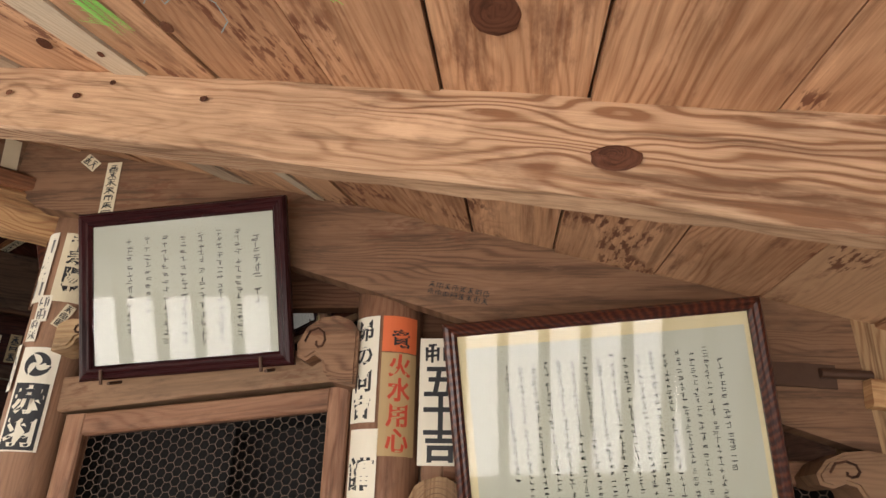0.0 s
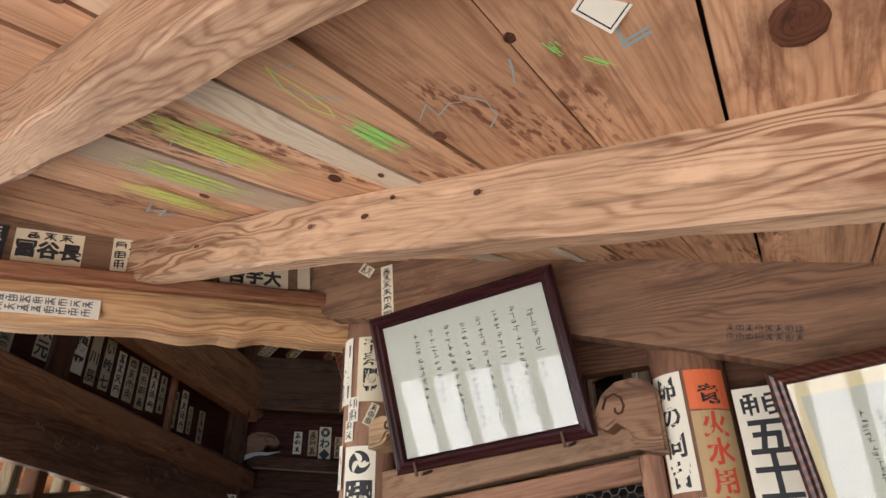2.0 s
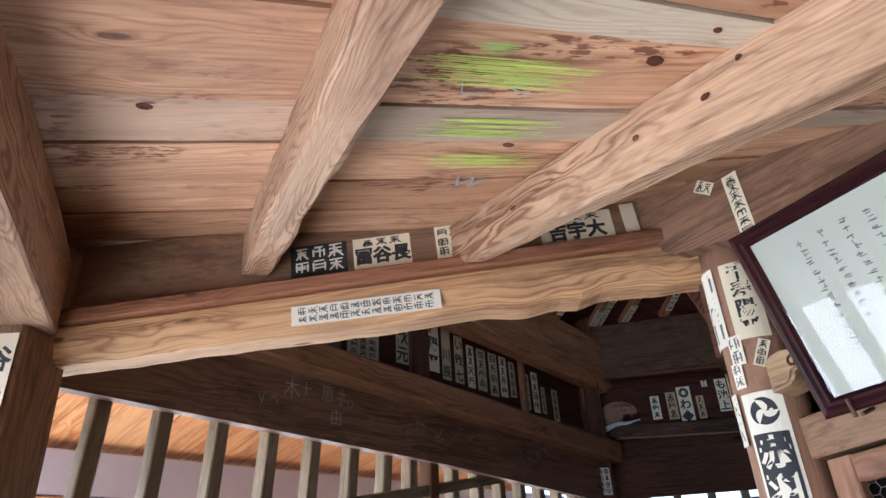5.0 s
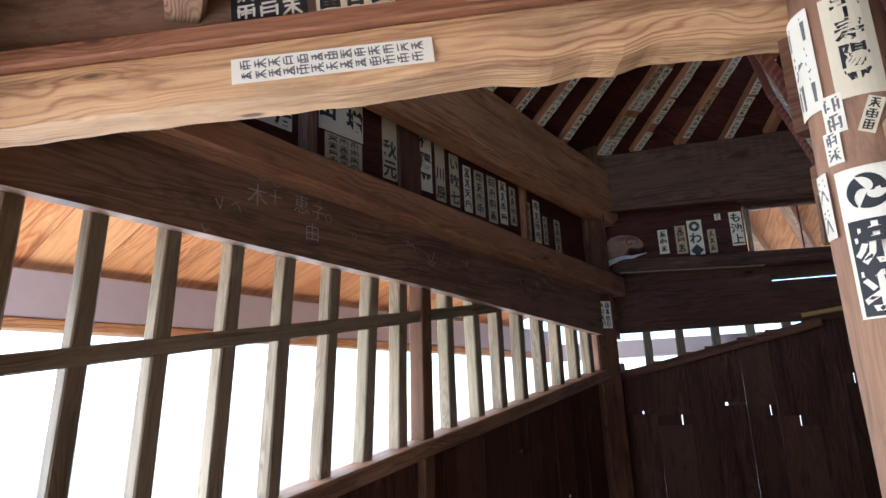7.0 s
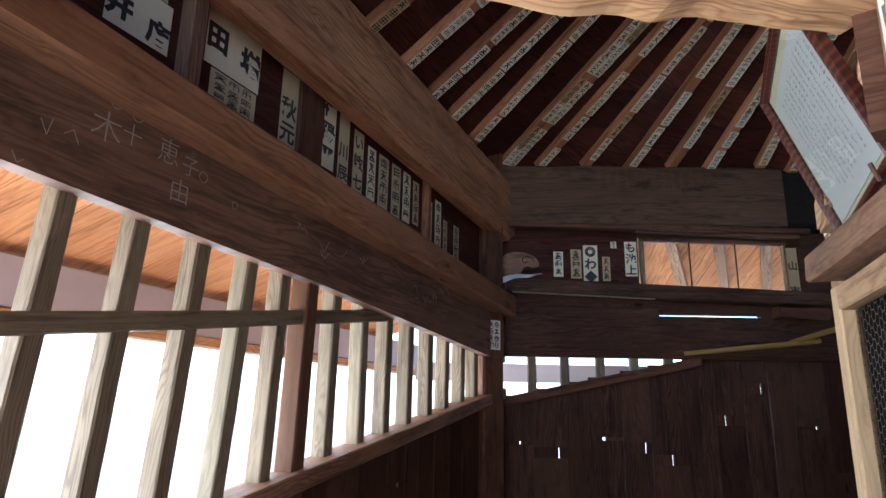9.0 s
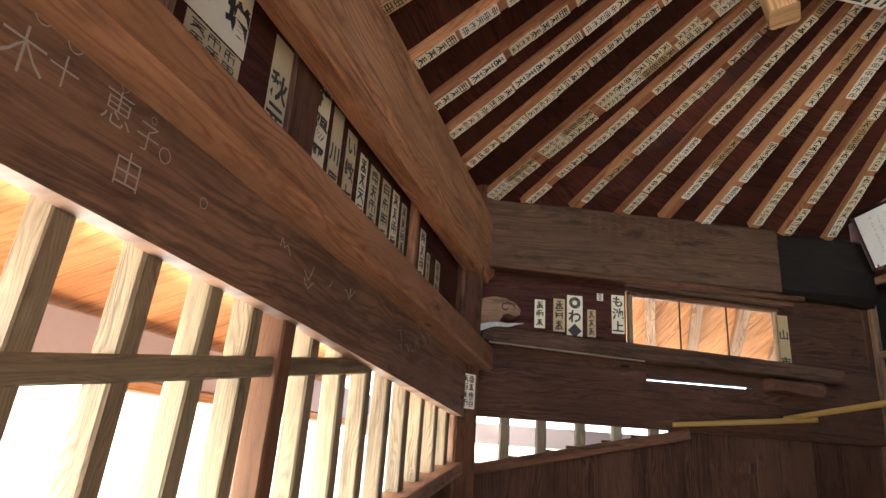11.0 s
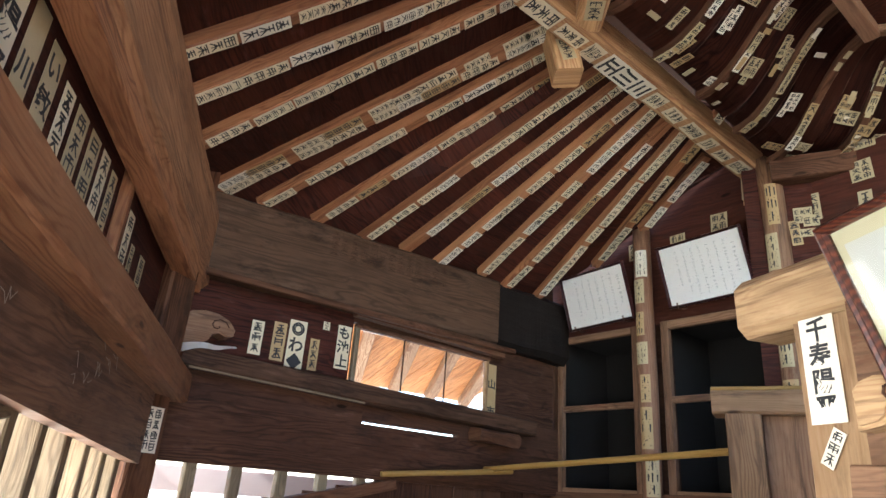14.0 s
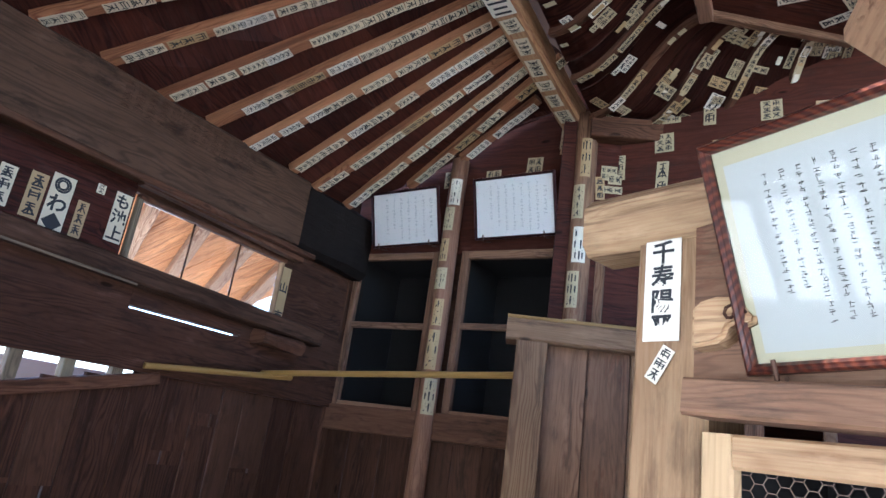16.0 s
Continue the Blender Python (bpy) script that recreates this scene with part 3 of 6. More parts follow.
mesh_ob("ceiling_backing", backing, "black", label="dark boards above the planks", kind="structure")

J2 = Vector((0.85, -0.527, 0)).normalized()
J1 = Vector((0.817, -0.577, 0)).normalized()


def joist(p, d, s0, s1, w, h, name_label, grow=0.0):
    a, b = Vector(p) + d * s0, Vector(p) + d * s1
    za, zb = ceil_z(a.x, a.y), ceil_z(b.x, b.y)
    ob = beam("joist", (a.x, a.y, za - h / 2 + 0.002), (b.x, b.y, zb - h / 2 + 0.002), w, h, "joist", c=0.006, wob=0.006, segs=60,
              label=name_label, category="beam", group="joists under the plank ceiling")
    for v in ob.data.vertices:
        if v.co.z < 0:
            v.co.z -= grow * max(0.0, v.co.x - 0.5)
            wane = 0.012 * max(0.0, noise.noise(Vector((v.co.x * 7, s0, 2.0))) - 0.12) + 0.006 * max(0.0, noise.noise(Vector((v.co.x * 29, s0, 5.0))))
            v.co.y -= wane * (1 if v.co.y > 0 else 0)
            v.co.z += wane * 0.6 * (1 if v.co.y > 0 else 0)
    return ob


def knot(parent, m, a, b, label=""):
    """A knot: a low oval boss a by b, z out of the face."""
    bm = bmesh.new()
    uvl = bm.loops.layers.uv.verify()
    rings = [[bm.verts.new((f * a * math.cos(t * 0.3927) * (1 + 0.08 * math.sin(t * 2.1)), f * b * math.sin(t * 0.3927), h)) for t in range(16)] for f, h in ((1, 0.0), (0.85, 0.0012), (0.35, 0.0008))]
    for r0, r1 in zip(rings, rings[1:]):
        for t in range(16):
            f = bm.faces.new((r0[t], r0[(t + 1) % 16], r1[(t + 1) % 16], r1[t]))
    bm.faces.new(rings[-1])
    for f in bm.faces:
        for lp in f.loops:
            lp[uvl].uv = (math.atan2(lp.vert.co.y, lp.vert.co.x) * 0.05, Vector(lp.vert.co.xy).length)
    if parent:
        return part("knot", bm, "knot", parent, label, at=m)
    return mesh_ob("ceiling_knot", bm, "knot", at=m, label="dark round knot in a ceiling plank", kind="structure")


n2 = Vector((0.527, 0.85, 0)).normalized()
n1v = Vector((0.577, 0.817, 0)).normalized()
jo2 = joist(Vector((0.315, 0.60, 0)) + n2 * 0.026, J2, -1.24, 1.9, 0.050, 0.112, "pale weathered joist with flame grain and a large knot", grow=0.026)
joist(Vector((-0.24, 0.358, 0)) + n1v * 0.032, J1, -1.34, 1.4, 0.064, 0.115, "pale pinkish joist with a waney worn lower edge, under the planks")
for s, dz, a, b in ((-0.39, 0.048, 0.009, 0.006), (-0.167, 0.04, 0.008, 0.006), (-0.52, 0.05, 0.007, 0.006), (0.40, 0.088, 0.036, 0.021), (-0.33, 0.02, 0.006, 0.005), (-0.86, 0.05, 0.010, 0.005)):
    g = Vector((0.315, 0.60, 0)) + J2 * s - n2 * 0.0042
    zc = ceil_z(g.x, g.y) - dz
    nn_ = -n2
    sx = Vector((0, 0, 1)).cross(nn_)
    knot(jo2, Matrix.Translation((g.x, g.y, zc)) @ Matrix((sx, (0, 0, 1), nn_)).transposed().to_4x4() @ pose(0, 0, 0, 0, 0, -8), 0.85 * a, 0.85 * b, "dark brown knot")
for x, y, a, b in ((0.465, 0.312, 0.036, 0.028), (0.20, 0.36, 0.008, 0.006), (0.12, 0.575, 0.010, 0.007), (-0.06, 0.74, 0.012, 0.008), (0.53, 0.63, 0.012, 0.010), (0.02, 0.715, 0.006, 0.004), (-0.33, 0.86, 0.010, 0.005), (-0.70, 0.44, 0.012, 0.006), (-0.28, 0.33, 0.012, 0.008), (0.78, 0.45, 0.014, 0.010)):
    knot(None, Matrix.Translation((x, y, ceil_z(x, y) - 0.0062)) @ pose(0, 0, 0, 180, 0, 0) @ pose(0, 0, 0, -9.2, 7.5, 0) @ pose(0, 0, 0, 0, 0, -45), a, b)
joist(Vector((-0.75, 0.10, 0)), J1, -0.9, 1.2, 0.06, 0.085, "pale weathered joist under the planks")


def hz(s, z0, k=-0.078):
    return z0 + k * s


# header across the corridor
header = empty("header_beam", Matrix.Translation(WH.at(0.8, 1.5)), "worn orange-brown header beam with a wavy adzed lower edge, across the corridor", "beam")
bm = bmesh.new()
uvl = bm.loops.layers.uv.verify()
N = 70
rows = []
for k in range(N + 1):
    s = 0.0 + 1.62 * k / N
    top = 1.689 - 0.084 * s
    low = 1.590 - 0.078 * s + 0.010 * math.sin(s * 5.0) * math.exp(-((s - 0.45) / 0.4) ** 2) - 0.018 * math.exp(-((s - 0.42) / 0.07) ** 2) - 0.014 * math.exp(-((s - 0.30) / 0.04) ** 2) + 0.004 * noise.noise(Vector((s * 14, 0, 0)))
    row = []
    for d, z in ((0.0, top), (0.012, top - 0.012), (0.014, (top + low) / 2), (0.004, low + 0.014), (-0.012, low), (-0.09, low + 0.004), (-0.1, top)):
        row.append(bm.verts.new(WH.at(s, z, d + 0.002 * noise.noise(Vector((s * 9, z * 9, 1))))))
    rows.append(row)
per = [0, 0.017, 0.06, 0.095, 0.12, 0.2, 0.29, 0.39]
for k in range(N):
    for j in range(7):
        f = bm.faces.new((rows[k][j], rows[k][(j + 1) % 7], rows[k + 1][(j + 1) % 7], rows[k + 1][j]))
        for lp, (u, v) in zip(f.loops, ((k, j), (k, j + 1), (k + 1, j + 1), (k + 1, j))):
            lp[uvl].uv = (1.62 * u / N, per[v])
part("beam", bm, "header", header, at=Matrix())
beam("ledge", WH.at(-0.02, 1.705, 0.008), WH.at(1.62, 1.567, 0.008), 0.03, 0.034, "redtrim", header, wob=0.001, label="red-brown ledge strip")
beam("frieze_board", WH.at(0.0, 1.77, -0.03), WH.at(1.62, 1.68, -0.03), 0.022, 0.17, "aged", header, wob=0.001, label="dark brown frieze board above the ledge")

# pillar at the outer end of the header, with the beam above it
p0 = empty("corner_pillar", Matrix.Translation(WH.at(1.56, -0.5)), "square brown corner pillar with pasted slips", "pillar")
c0 = WH.at(1.545, 0, 0.03)
bm = prism(bmesh.new(), rect(0.16, 0.16, 0.008), 2.35, Matrix.Translation((c0.x, c0.y, -0.6)) @ pose(0, 0, 0, 0, -90, 0) @ pose(0, 0, 0, 30, 0, 0), segs=10, wob=0.002)
part("shaft", bm, "aged", p0, at=Matrix())
a, b = WH.at(1.5, 1.62, 0.06), W0.at(3.6, 1.45)
beam("eaves_beam", a, (b.x, b.y, 1.40), 0.11, 0.17, "joist", wob=0.003, label="pale brown beam over the entrance side lattice", category="beam")

# core wall of the first bay
zf = -0.7


def round_pillar(name, x, y, r, z0, z1, mat, label, n=24):
    root = empty(name, Matrix.Translation((x, y, z0)), label, "pillar")
    bm = prism(bmesh.new(), circle(r, n), z1 - z0, Matrix.Translation((x, y, z0)) @ pose(0, 0, 0, 0, -90, 0), segs=16, wob=0.004, seed=x * 5)
    part("shaft", bm, mat, root, at=Matrix())
    for f in root.children[0].data.polygons:
        f.use_smooth = len(f.vertices) == 4
    return root


q = WC.at(0.035, 0, -0.03)
round_pillar("round_pillar", q.x, q.y, 0.066, zf, 1.66, "pillar_red", "round brown pillar covered in pasted votive slips, beside the framed notice")
q = WC.at(0.797, 0, -0.015)
round_pillar("round_pillar", q.x, q.y, 0.071, zf, 1.47, "pillar_red", "round reddish pillar with orange and white votive slips")
q = WC.at(1.775, 0, 0.0)
bm = prism(bmesh.new(), rect(0.15, 0.15, 0.008), 2.2, Matrix.Translation((q.x, q.y, zf)) @ pose(0, 0, 0, 0, -90, 0) @ pose(0, 0, 0, -24, 0, 0), segs=8, wob=0.002)
mesh_ob("square_pillar", bm, "pillar", label="square light-brown pillar with a carved inscription near its top", category="pillar")


def wedge_board(name, wall, pts, d0, d1, mat, **tags):
    """A board lying along a wall with the given outline in s and z, between the depths d0 and d1."""
    bm = bmesh.new()
    uvl = bm.loops.layers.uv.verify()
    A, B = [bm.verts.new(wall.at(s, z, d0)) for s, z in pts], [bm.verts.new(wall.at(s, z, d1)) for s, z in pts]
    n = len(pts)
    for vs in (A, B[::-1]):
        f = bm.faces.new(vs)
        pp = pts if vs is A else pts[::-1]
        for lp, (s, z) in zip(f.loops, pp):
            lp[uvl].uv = (s, z)
    for i in range(n):
        f = bm.faces.new((A[i], B[i], B[(i + 1) % n], A[(i + 1) % n]))
        for lp, (s, z) in zip(f.loops, (pts[i], pts[i], pts[(i + 1) % n], pts[(i + 1) % n])):
            lp[uvl].uv = (s, z)
    bmesh.ops.recalc_face_normals(bm, faces=bm.faces)
    return mesh_ob(name, bm, mat, **tags)


def cz(s):
    p = WC.at(s, 0)
    return ceil_z(p.x, p.y)


wedge_board("string_board", WC, [(-0.12, cz(-0.12) + 0.03), (-0.12, 1.70), (-0.03, 1.635), (0.25, 1.585), (0.58, 1.484), (0.91, 1.375), (1.74, 1.09), (1.74, cz(1.74) + 0.02)], 0.03, 0.075, "aged",
            label="broad sloping brown board under the ceiling, above the niches", category="beam")
wedge_board("wall_core", WC, [(-0.06, 1.42), (-0.06, 1.72), (2.0, 1.45), (2.0, 1.2), (0.85, 1.3), (0.72, 1.42)], -0.07, -0.03, "dark", label="dark wall boards behind the pillars", kind="structure")
beam("lintel", WC.at(0.05, 1.215, -0.03), WC.at(0.73, 1.292, -0.03), 0.06, 0.075, "aged", label="brown lintel over the mesh-fronted niche", category="beam")


def frame_rect(name, wall, s0, s1, z0, z1, w, d, mat, parent, z0r=None, z1r=None, depth=0.03, **tags):
    """A picture-frame of four bars on a wall."""
    root = parent
    for nm, a, b in (("stile", (s0 + w / 2, z0), (s0 + w / 2, z1)), ("stile", (s1 - w / 2, z0), (s1 - w / 2, z1)), ("rail", (s0 + w, z1 - w / 2), (s1 - w, z1 - w / 2)), ("rail", (s0 + w, z0 + w / 2), (s1 - w, z0 + w / 2))):
        up = (0, 0, 1) if nm == "rail" else wall.u
        ww, hh = (depth, w)
        beam(nm, wall.at(a[0], a[1], d), wall.at(b[0], b[1], d), ww, hh, mat, root, up=up, wob=0.0008, segs=4)


def hex_mesh(wall, s0, s1, z0, z1, d, r=0.011, t=0.0016):
    """Hexagonal wire netting."""
    bm = bmesh.new()
    dx, dz = r * 1.5, r * math.sqrt(3)
    done = set()
    for i in range(int((s1 - s0) / dx) + 2):
        for j in range(int((z1 - z0) / dz) + 2):
            cx, czz = s0 + i * dx, z0 + j * dz + (dz / 2 if i % 2 else 0)
            for k in range(3):
                a0, a1 = math.pi / 3 * k, math.pi / 3 * (k + 1)
                p, qq = (cx + r * math.cos(a0), czz + r * math.sin(a0)), (cx + r * math.cos(a1), czz + r * math.sin(a1))
                if not (s0 <= p[0] <= s1 and s0 <= qq[0] <= s1 and z0 <= p[1] <= z1 and z0 <= qq[1] <= z1):
                    continue
                v = Vector((qq[0] - p[0], qq[1] - p[1]))
                nn = Vector((-v.y, v.x)).normalized() * t / 2
                bm.faces.new([bm.verts.new(wall.at(x, z, d)) for x, z in ((p[0] - nn.x, p[1] - nn.y), (qq[0] - nn.x, qq[1] - nn.y), (qq[0] + nn.x, qq[1] + nn.y), (p[0] + nn.x, p[1] + nn.y))])
    return bm


def niche(wall, s0, s1, z0, z1, label, mat="pillar_red", w=0.045, net=True, d=0.0, mid=None):
    root = empty("niche_front", Matrix.Translation(wall.at((s0 + s1) / 2, z0)), label, "niche")
    frame_rect("frame", wall, s0, s1, z0, z1, w, d, mat, root)
    if mid:
        beam("mid_rail", wall.at(s0 + w, mid, d), wall.at(s1 - w, mid, d), 0.022, 0.03, mat, root, wob=0.0005, segs=4)
    if net:
        part("wire_netting", hex_mesh(wall, s0 + w * 0.8, s1 - w * 0.8, z0 + w * 0.8, z1 - w * 0.8, d - 0.012), "mesh", root, "rusty hexagonal wire netting", at=Matrix())
    # recess boards; their near-black colour paints the niche's deep shade
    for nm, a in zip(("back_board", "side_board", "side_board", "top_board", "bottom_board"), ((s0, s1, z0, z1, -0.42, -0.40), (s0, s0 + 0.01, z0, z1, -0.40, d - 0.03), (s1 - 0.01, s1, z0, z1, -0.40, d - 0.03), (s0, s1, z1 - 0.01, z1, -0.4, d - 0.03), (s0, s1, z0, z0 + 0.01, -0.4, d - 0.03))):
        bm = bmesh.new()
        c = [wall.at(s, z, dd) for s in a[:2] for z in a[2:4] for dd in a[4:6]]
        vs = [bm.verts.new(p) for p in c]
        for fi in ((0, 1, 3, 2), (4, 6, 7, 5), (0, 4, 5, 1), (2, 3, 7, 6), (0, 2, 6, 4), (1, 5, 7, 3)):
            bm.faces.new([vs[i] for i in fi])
        part(nm, bm, "void", root, "recess board coloured near-black for the niche's shade", at=Matrix())
    return root


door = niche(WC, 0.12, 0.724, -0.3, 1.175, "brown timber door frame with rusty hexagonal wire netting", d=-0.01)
for o in door.children:
    place = door.matrix_basis @ o.matrix_basis
    back = place.inverted()
    for v in o.data.vertices:
        w = place @ v.co
        w.z += 0.105 * ((w - WC.o).dot(WC.u) - 0.12)
        v.co = back @ w
niche(WC, 0.875, 1.70, -0.3, 1.10, "brown timber frame with netting over a dark niche", d=-0.01)


def scroll(name, wall, s, z, label, flip=1, w=0.13, h=0.12, mat="aged", d0=-0.02, d1=0.06):
    """A carved scroll-shaped nosing with an incised curl."""
    root = empty(name, Matrix.Translation(wall.at(s, z, d0)), label, "carved bracket")
    bm = bmesh.new()
    uvl = bm.loops.layers.uv.verify()
    out = [(0, -0.5), (0, 0.28), (0.12, 0.42), (0.35, 0.5), (0.6, 0.47), (0.82, 0.33), (0.95, 0.1), (0.93, -0.08), (0.8, -0.14), (0.66, -0.06), (0.55, -0.12), (0.5, -0.3), (0.38, -0.42), (0.2, -0.46)]
    A = [bm.verts.new(wall.at(s + flip * x * w, z + y * h, d1)) for x, y in out]
    B = [bm.verts.new(wall.at(s + flip * x * w, z + y * h, d0)) for x, y in out]
    f = bm.faces.new(A)
    g = bm.faces.new(B[::-1])
    for i in range(len(out)):
        bm.faces.new((A[i], B[i], B[(i + 1) % len(out)], A[(i + 1) % len(out)]))
    bmesh.ops.recalc_face_normals(bm, faces=bm.faces)
    bmesh.ops.bevel(bm, geom=[e for e in bm.edges if all(v in A for v in e.verts)], offset=0.006, segments=2, affect="EDGES")
    uvl = bm.loops.layers.uv.verify()
    for face in bm.faces:
        for lp in face.loops:
            rel = lp.vert.co - wall.o
            lp[uvl].uv = (rel.dot(wall.u), lp.vert.co.z + rel.dot(wall.n))
    part("body", bm, mat, root, at=Matrix())
    bm = bmesh.new()
    path = [(s + flip * w * (0.62 + 0.2 * (1 - a / 9) * math.cos(a * 0.75)), z + h * (0.12 + 0.24 * (1 - a / 9) * math.sin(a * 0.75))) for a in range(9)]
    for (a0, b0), (a1, b1) in zip(path, path[1:]):
        m = along(wall.at(a0, b0, d1 + 0.001), wall.at(a1, b1, d1 + 0.001), wall.n)
        prism(bm, rect(0.004, 0.003, 0.001), math.hypot(a1 - a0, b1 - b0) + 0.002, m)
    part("incised_curl", bm, "black", root, "dark incised curl", at=Matrix())
    return root


scroll("carved_nosing", WC, 0.745, 1.30, "carved brown scroll nosing beside the round pillar", flip=-1, w=0.135, h=0.15)
scroll("carved_nosing", WC, 0.10, 1.33, "carved pale scroll nosing under the framed notice", flip=1, w=0.09, h=0.07, mat="pillar", d0=0.0, d1=0.08)
log = empty("log_end", Matrix.Translation(WC.at(0.915, 1.0, 0.0)), "pale round log end with growth rings below the second framed notice", "log")
part("log", prism(bmesh.new(), circle(0.058, 24), 0.10, wob=0.003, segs=3), "pillar", log, at=along(WC.at(0.915, 1.0, -0.02), WC.at(0.915, 1.0, 0.08), WC.u))
bm = bmesh.new()
for k in range(7):
    r = 0.008 + 0.007 * k
    ring = [[bm.verts.new((q * math.cos(a * 0.2618), q * math.sin(a * 0.2618) + 0.002 * math.sin(k * 2.0), 0)) for a in range(24)] for q in (r, r + 0.0016)]
    for a in range(24):
        bm.faces.new((ring[0][a], ring[1][a], ring[1][(a + 1) % 24], ring[0][(a + 1) % 24]))
part("growth_rings", bm, "aged", log, "dark growth rings", at=WC.place(0.915, 1.0, 0.0845))
scroll("carved_nosing", WC, 1.73, 1.06, "carved dark scroll nosing beside the square pillar", flip=-1, w=0.16, h=0.1, mat="aged", d0=0.0, d1=0.1)
strap = empty("iron_strap", Matrix.Translation(WC.at(1.57, 1.25, 0.078)), "rusty iron strap with a bolt head and pin on the board", "iron strap")
beam("plate", WC.at(1.49, 1.252, 0.080), WC.at(1.655, 1.242, 0.080), 0.006, 0.044, "iron", strap, segs=6)
part("pin", prism(bmesh.new(), circle(0.009, 10), 0.09), "iron", strap, "rusty pin", at=along(WC.at(1.625, 1.248, 0.088), WC.at(1.715, 1.243, 0.088)))
part("bolt_head", prism(bmesh.new(), circle(0.015, 12), 0.006), "iron", strap, "flat round bolt head", at=along(WC.at(1.53, 1.252, 0.083), WC.at(1.53, 1.252, 0.1), WC.u))
mesh_ob("handwriting", bars_bm(0.13, 0.032, 2, 8, random.Random(12), bold=0.8), "ink", at=WC.place(0.95, 1.415, 0.0765) @ pose(0, 0, 0, 0, 0, -12), label="two short rows of small black handwriting on the sloping board", category="inscription")
beam("hinge_block", WC.at(1.70, 1.21, 0.09), WC.at(1.78, 1.20, 0.09), 0.03, 0.05, "header", label="small orange wooden block on the pillar", category="block", segs=4)


# ---- framed notices ----
def notice(wall, s, z, d, w, h, lean, tilt, cols, frame_mat, label, seed, mount=False, fw=0.02, paper="paper", ink=None, back="aged"):
    """A glazed frame hung with its foot on two hooks; s, z: its lower left corner."""
    root = empty("framed_notice", wall.place(s, z, d) @ pose(0, 0, 0, lean, 0, 0) @ pose(0, 0, 0, 0, 0, tilt), label, "framed notice")
    rng = random.Random(seed)
    prof = [(-0.5, -0.5), (0.5, -0.5), (0.5, 0.1), (0.32, 0.42), (0.08, 0.5), (-0.12, 0.3), (-0.3, 0.34), (-0.5, 0.0)]
    R = base_of(root)
    for nm, a, b, flip_ in (("bottom_moulding", (0, 0), (w, 0), 1), ("right_moulding", (w, 0), (w, h), 1), ("top_moulding", (w, h), (0, h), 1), ("left_moulding", (0, h), (0, 0), 1)):
        L = math.hypot(b[0] - a[0], b[1] - a[1])
        bm = bmesh.new()
        uvl = bm.loops.layers.uv.verify()
        pr = [(-(y - 0.5) * fw, (zz + 0.5) * 0.022) for y, zz in prof]
        rings = []
        for end in (0, 1):
            rings.append([bm.verts.new(((y if end == 0 else L - y), y, zz)) for y, zz in pr])
        for j in range(len(pr)):
            f = bm.faces.new((rings[0][j], rings[1][j], rings[1][(j + 1) % len(pr)], rings[0][(j + 1) % len(pr)]))
            for lp, (u, v) in zip(f.loops, ((0, j), (L, j), (L, j + 1), (0, j + 1))):
                lp[uvl].uv = (u, v * 0.006)
        bm.faces.new(rings[0])
        bm.faces.new(rings[1][::-1])
        bmesh.ops.recalc_face_normals(bm, faces=bm.faces)
        m = Matrix.Translation((a[0], a[1], 0)) @ pose(0, 0, 0, 0, 0, math.degrees(math.atan2(b[1] - a[1], b[0] - a[0])))
        o = part(nm, bm, frame_mat, root)
        o.matrix_basis = m
    bm = sheet(w - fw, h - fw, 0.004)
    o = part("backboard", bm, back, root)
    o.matrix_basis = Matrix.Translation((w / 2, h / 2, 0.001))
    if mount:
        o = part("mount", sheet(w - fw * 1.6, h - fw * 1.6, 0.0008), "mount_dim" if paper == "paper_white" else "mount", root, "yellowed paper mount")
        o.matrix_basis = Matrix.Translation((w / 2, h / 2, 0.0055))
    k = 0.022 if mount else 0.0
    pw, ph = w - 2 * fw - k, h - 2 * fw - k * 1.6
    o = part("paper", sheet(pw, ph, 0.0008), paper, root, "cream paper covered in small handwriting")
    o.matrix_basis = Matrix.Translation((w / 2 + k * 0.1, h / 2 - k * 0.2, 0.0068))
    bm = bmesh.new()
    x = pw * 0.40
    n = cols
    step = pw * 0.80 / n
    for c in range(n):
        top = ph * (0.40 - (0.06 if c == 0 else 0.0) - 0.02 * rng.random())
        length = ph * (0.5 if c == 0 else (0.78 - 0.25 * rng.random() * (c > n - 3)))
        size = step * (0.5 if c else 0.62) * (0.7 if cols < 11 else 0.8)
        y = top
        while y > top - length:
            hgt = size * (0.7 + 0.6 * rng.random())
            cx = x + size * 0.16 * (rng.random() - 0.5)
            for kk in range(rng.choice((3, 3, 4, 4))):
                vert = rng.random() < 0.3
                bw, bh = (size * 0.12, hgt * 0.6) if vert else (size * (0.6 + 0.3 * rng.random()), size * 0.12)
                px, py = cx + size * 0.4 * (rng.random() - 0.5), y - hgt * rng.random() * 0.8
                an = 0.35 * (rng.random() - 0.5)
                r = Matrix.Rotation(an, 2)
                bm.faces.new([bm.verts.new((*(Vector((px, py)) + r @ Vector((ex * bw / 2, ey * bh / 2))), 0.0)) for ex, ey in ((-1, -1), (1, -1), (1, 1), (-1, 1))])
            y -= hgt * 1.18
        x -= step
    o = part("writing", bm, ink or "ink_faint", root, "columns of small brush writing")
    o.matrix_basis = Matrix.Translation((w / 2, h / 2, 0.0079))
    pane = sheet(w - fw, h - fw, 0.001)
    if paper == "paper_white":
        pane.free()
        pane = bmesh.new()
        a, b = (w - fw) / 2, (h - fw) / 2
        pane.faces.new([pane.verts.new(v) for v in ((-a, -b, 0), (a, -b, 0), (a, b, 0), (-a, b, 0))])
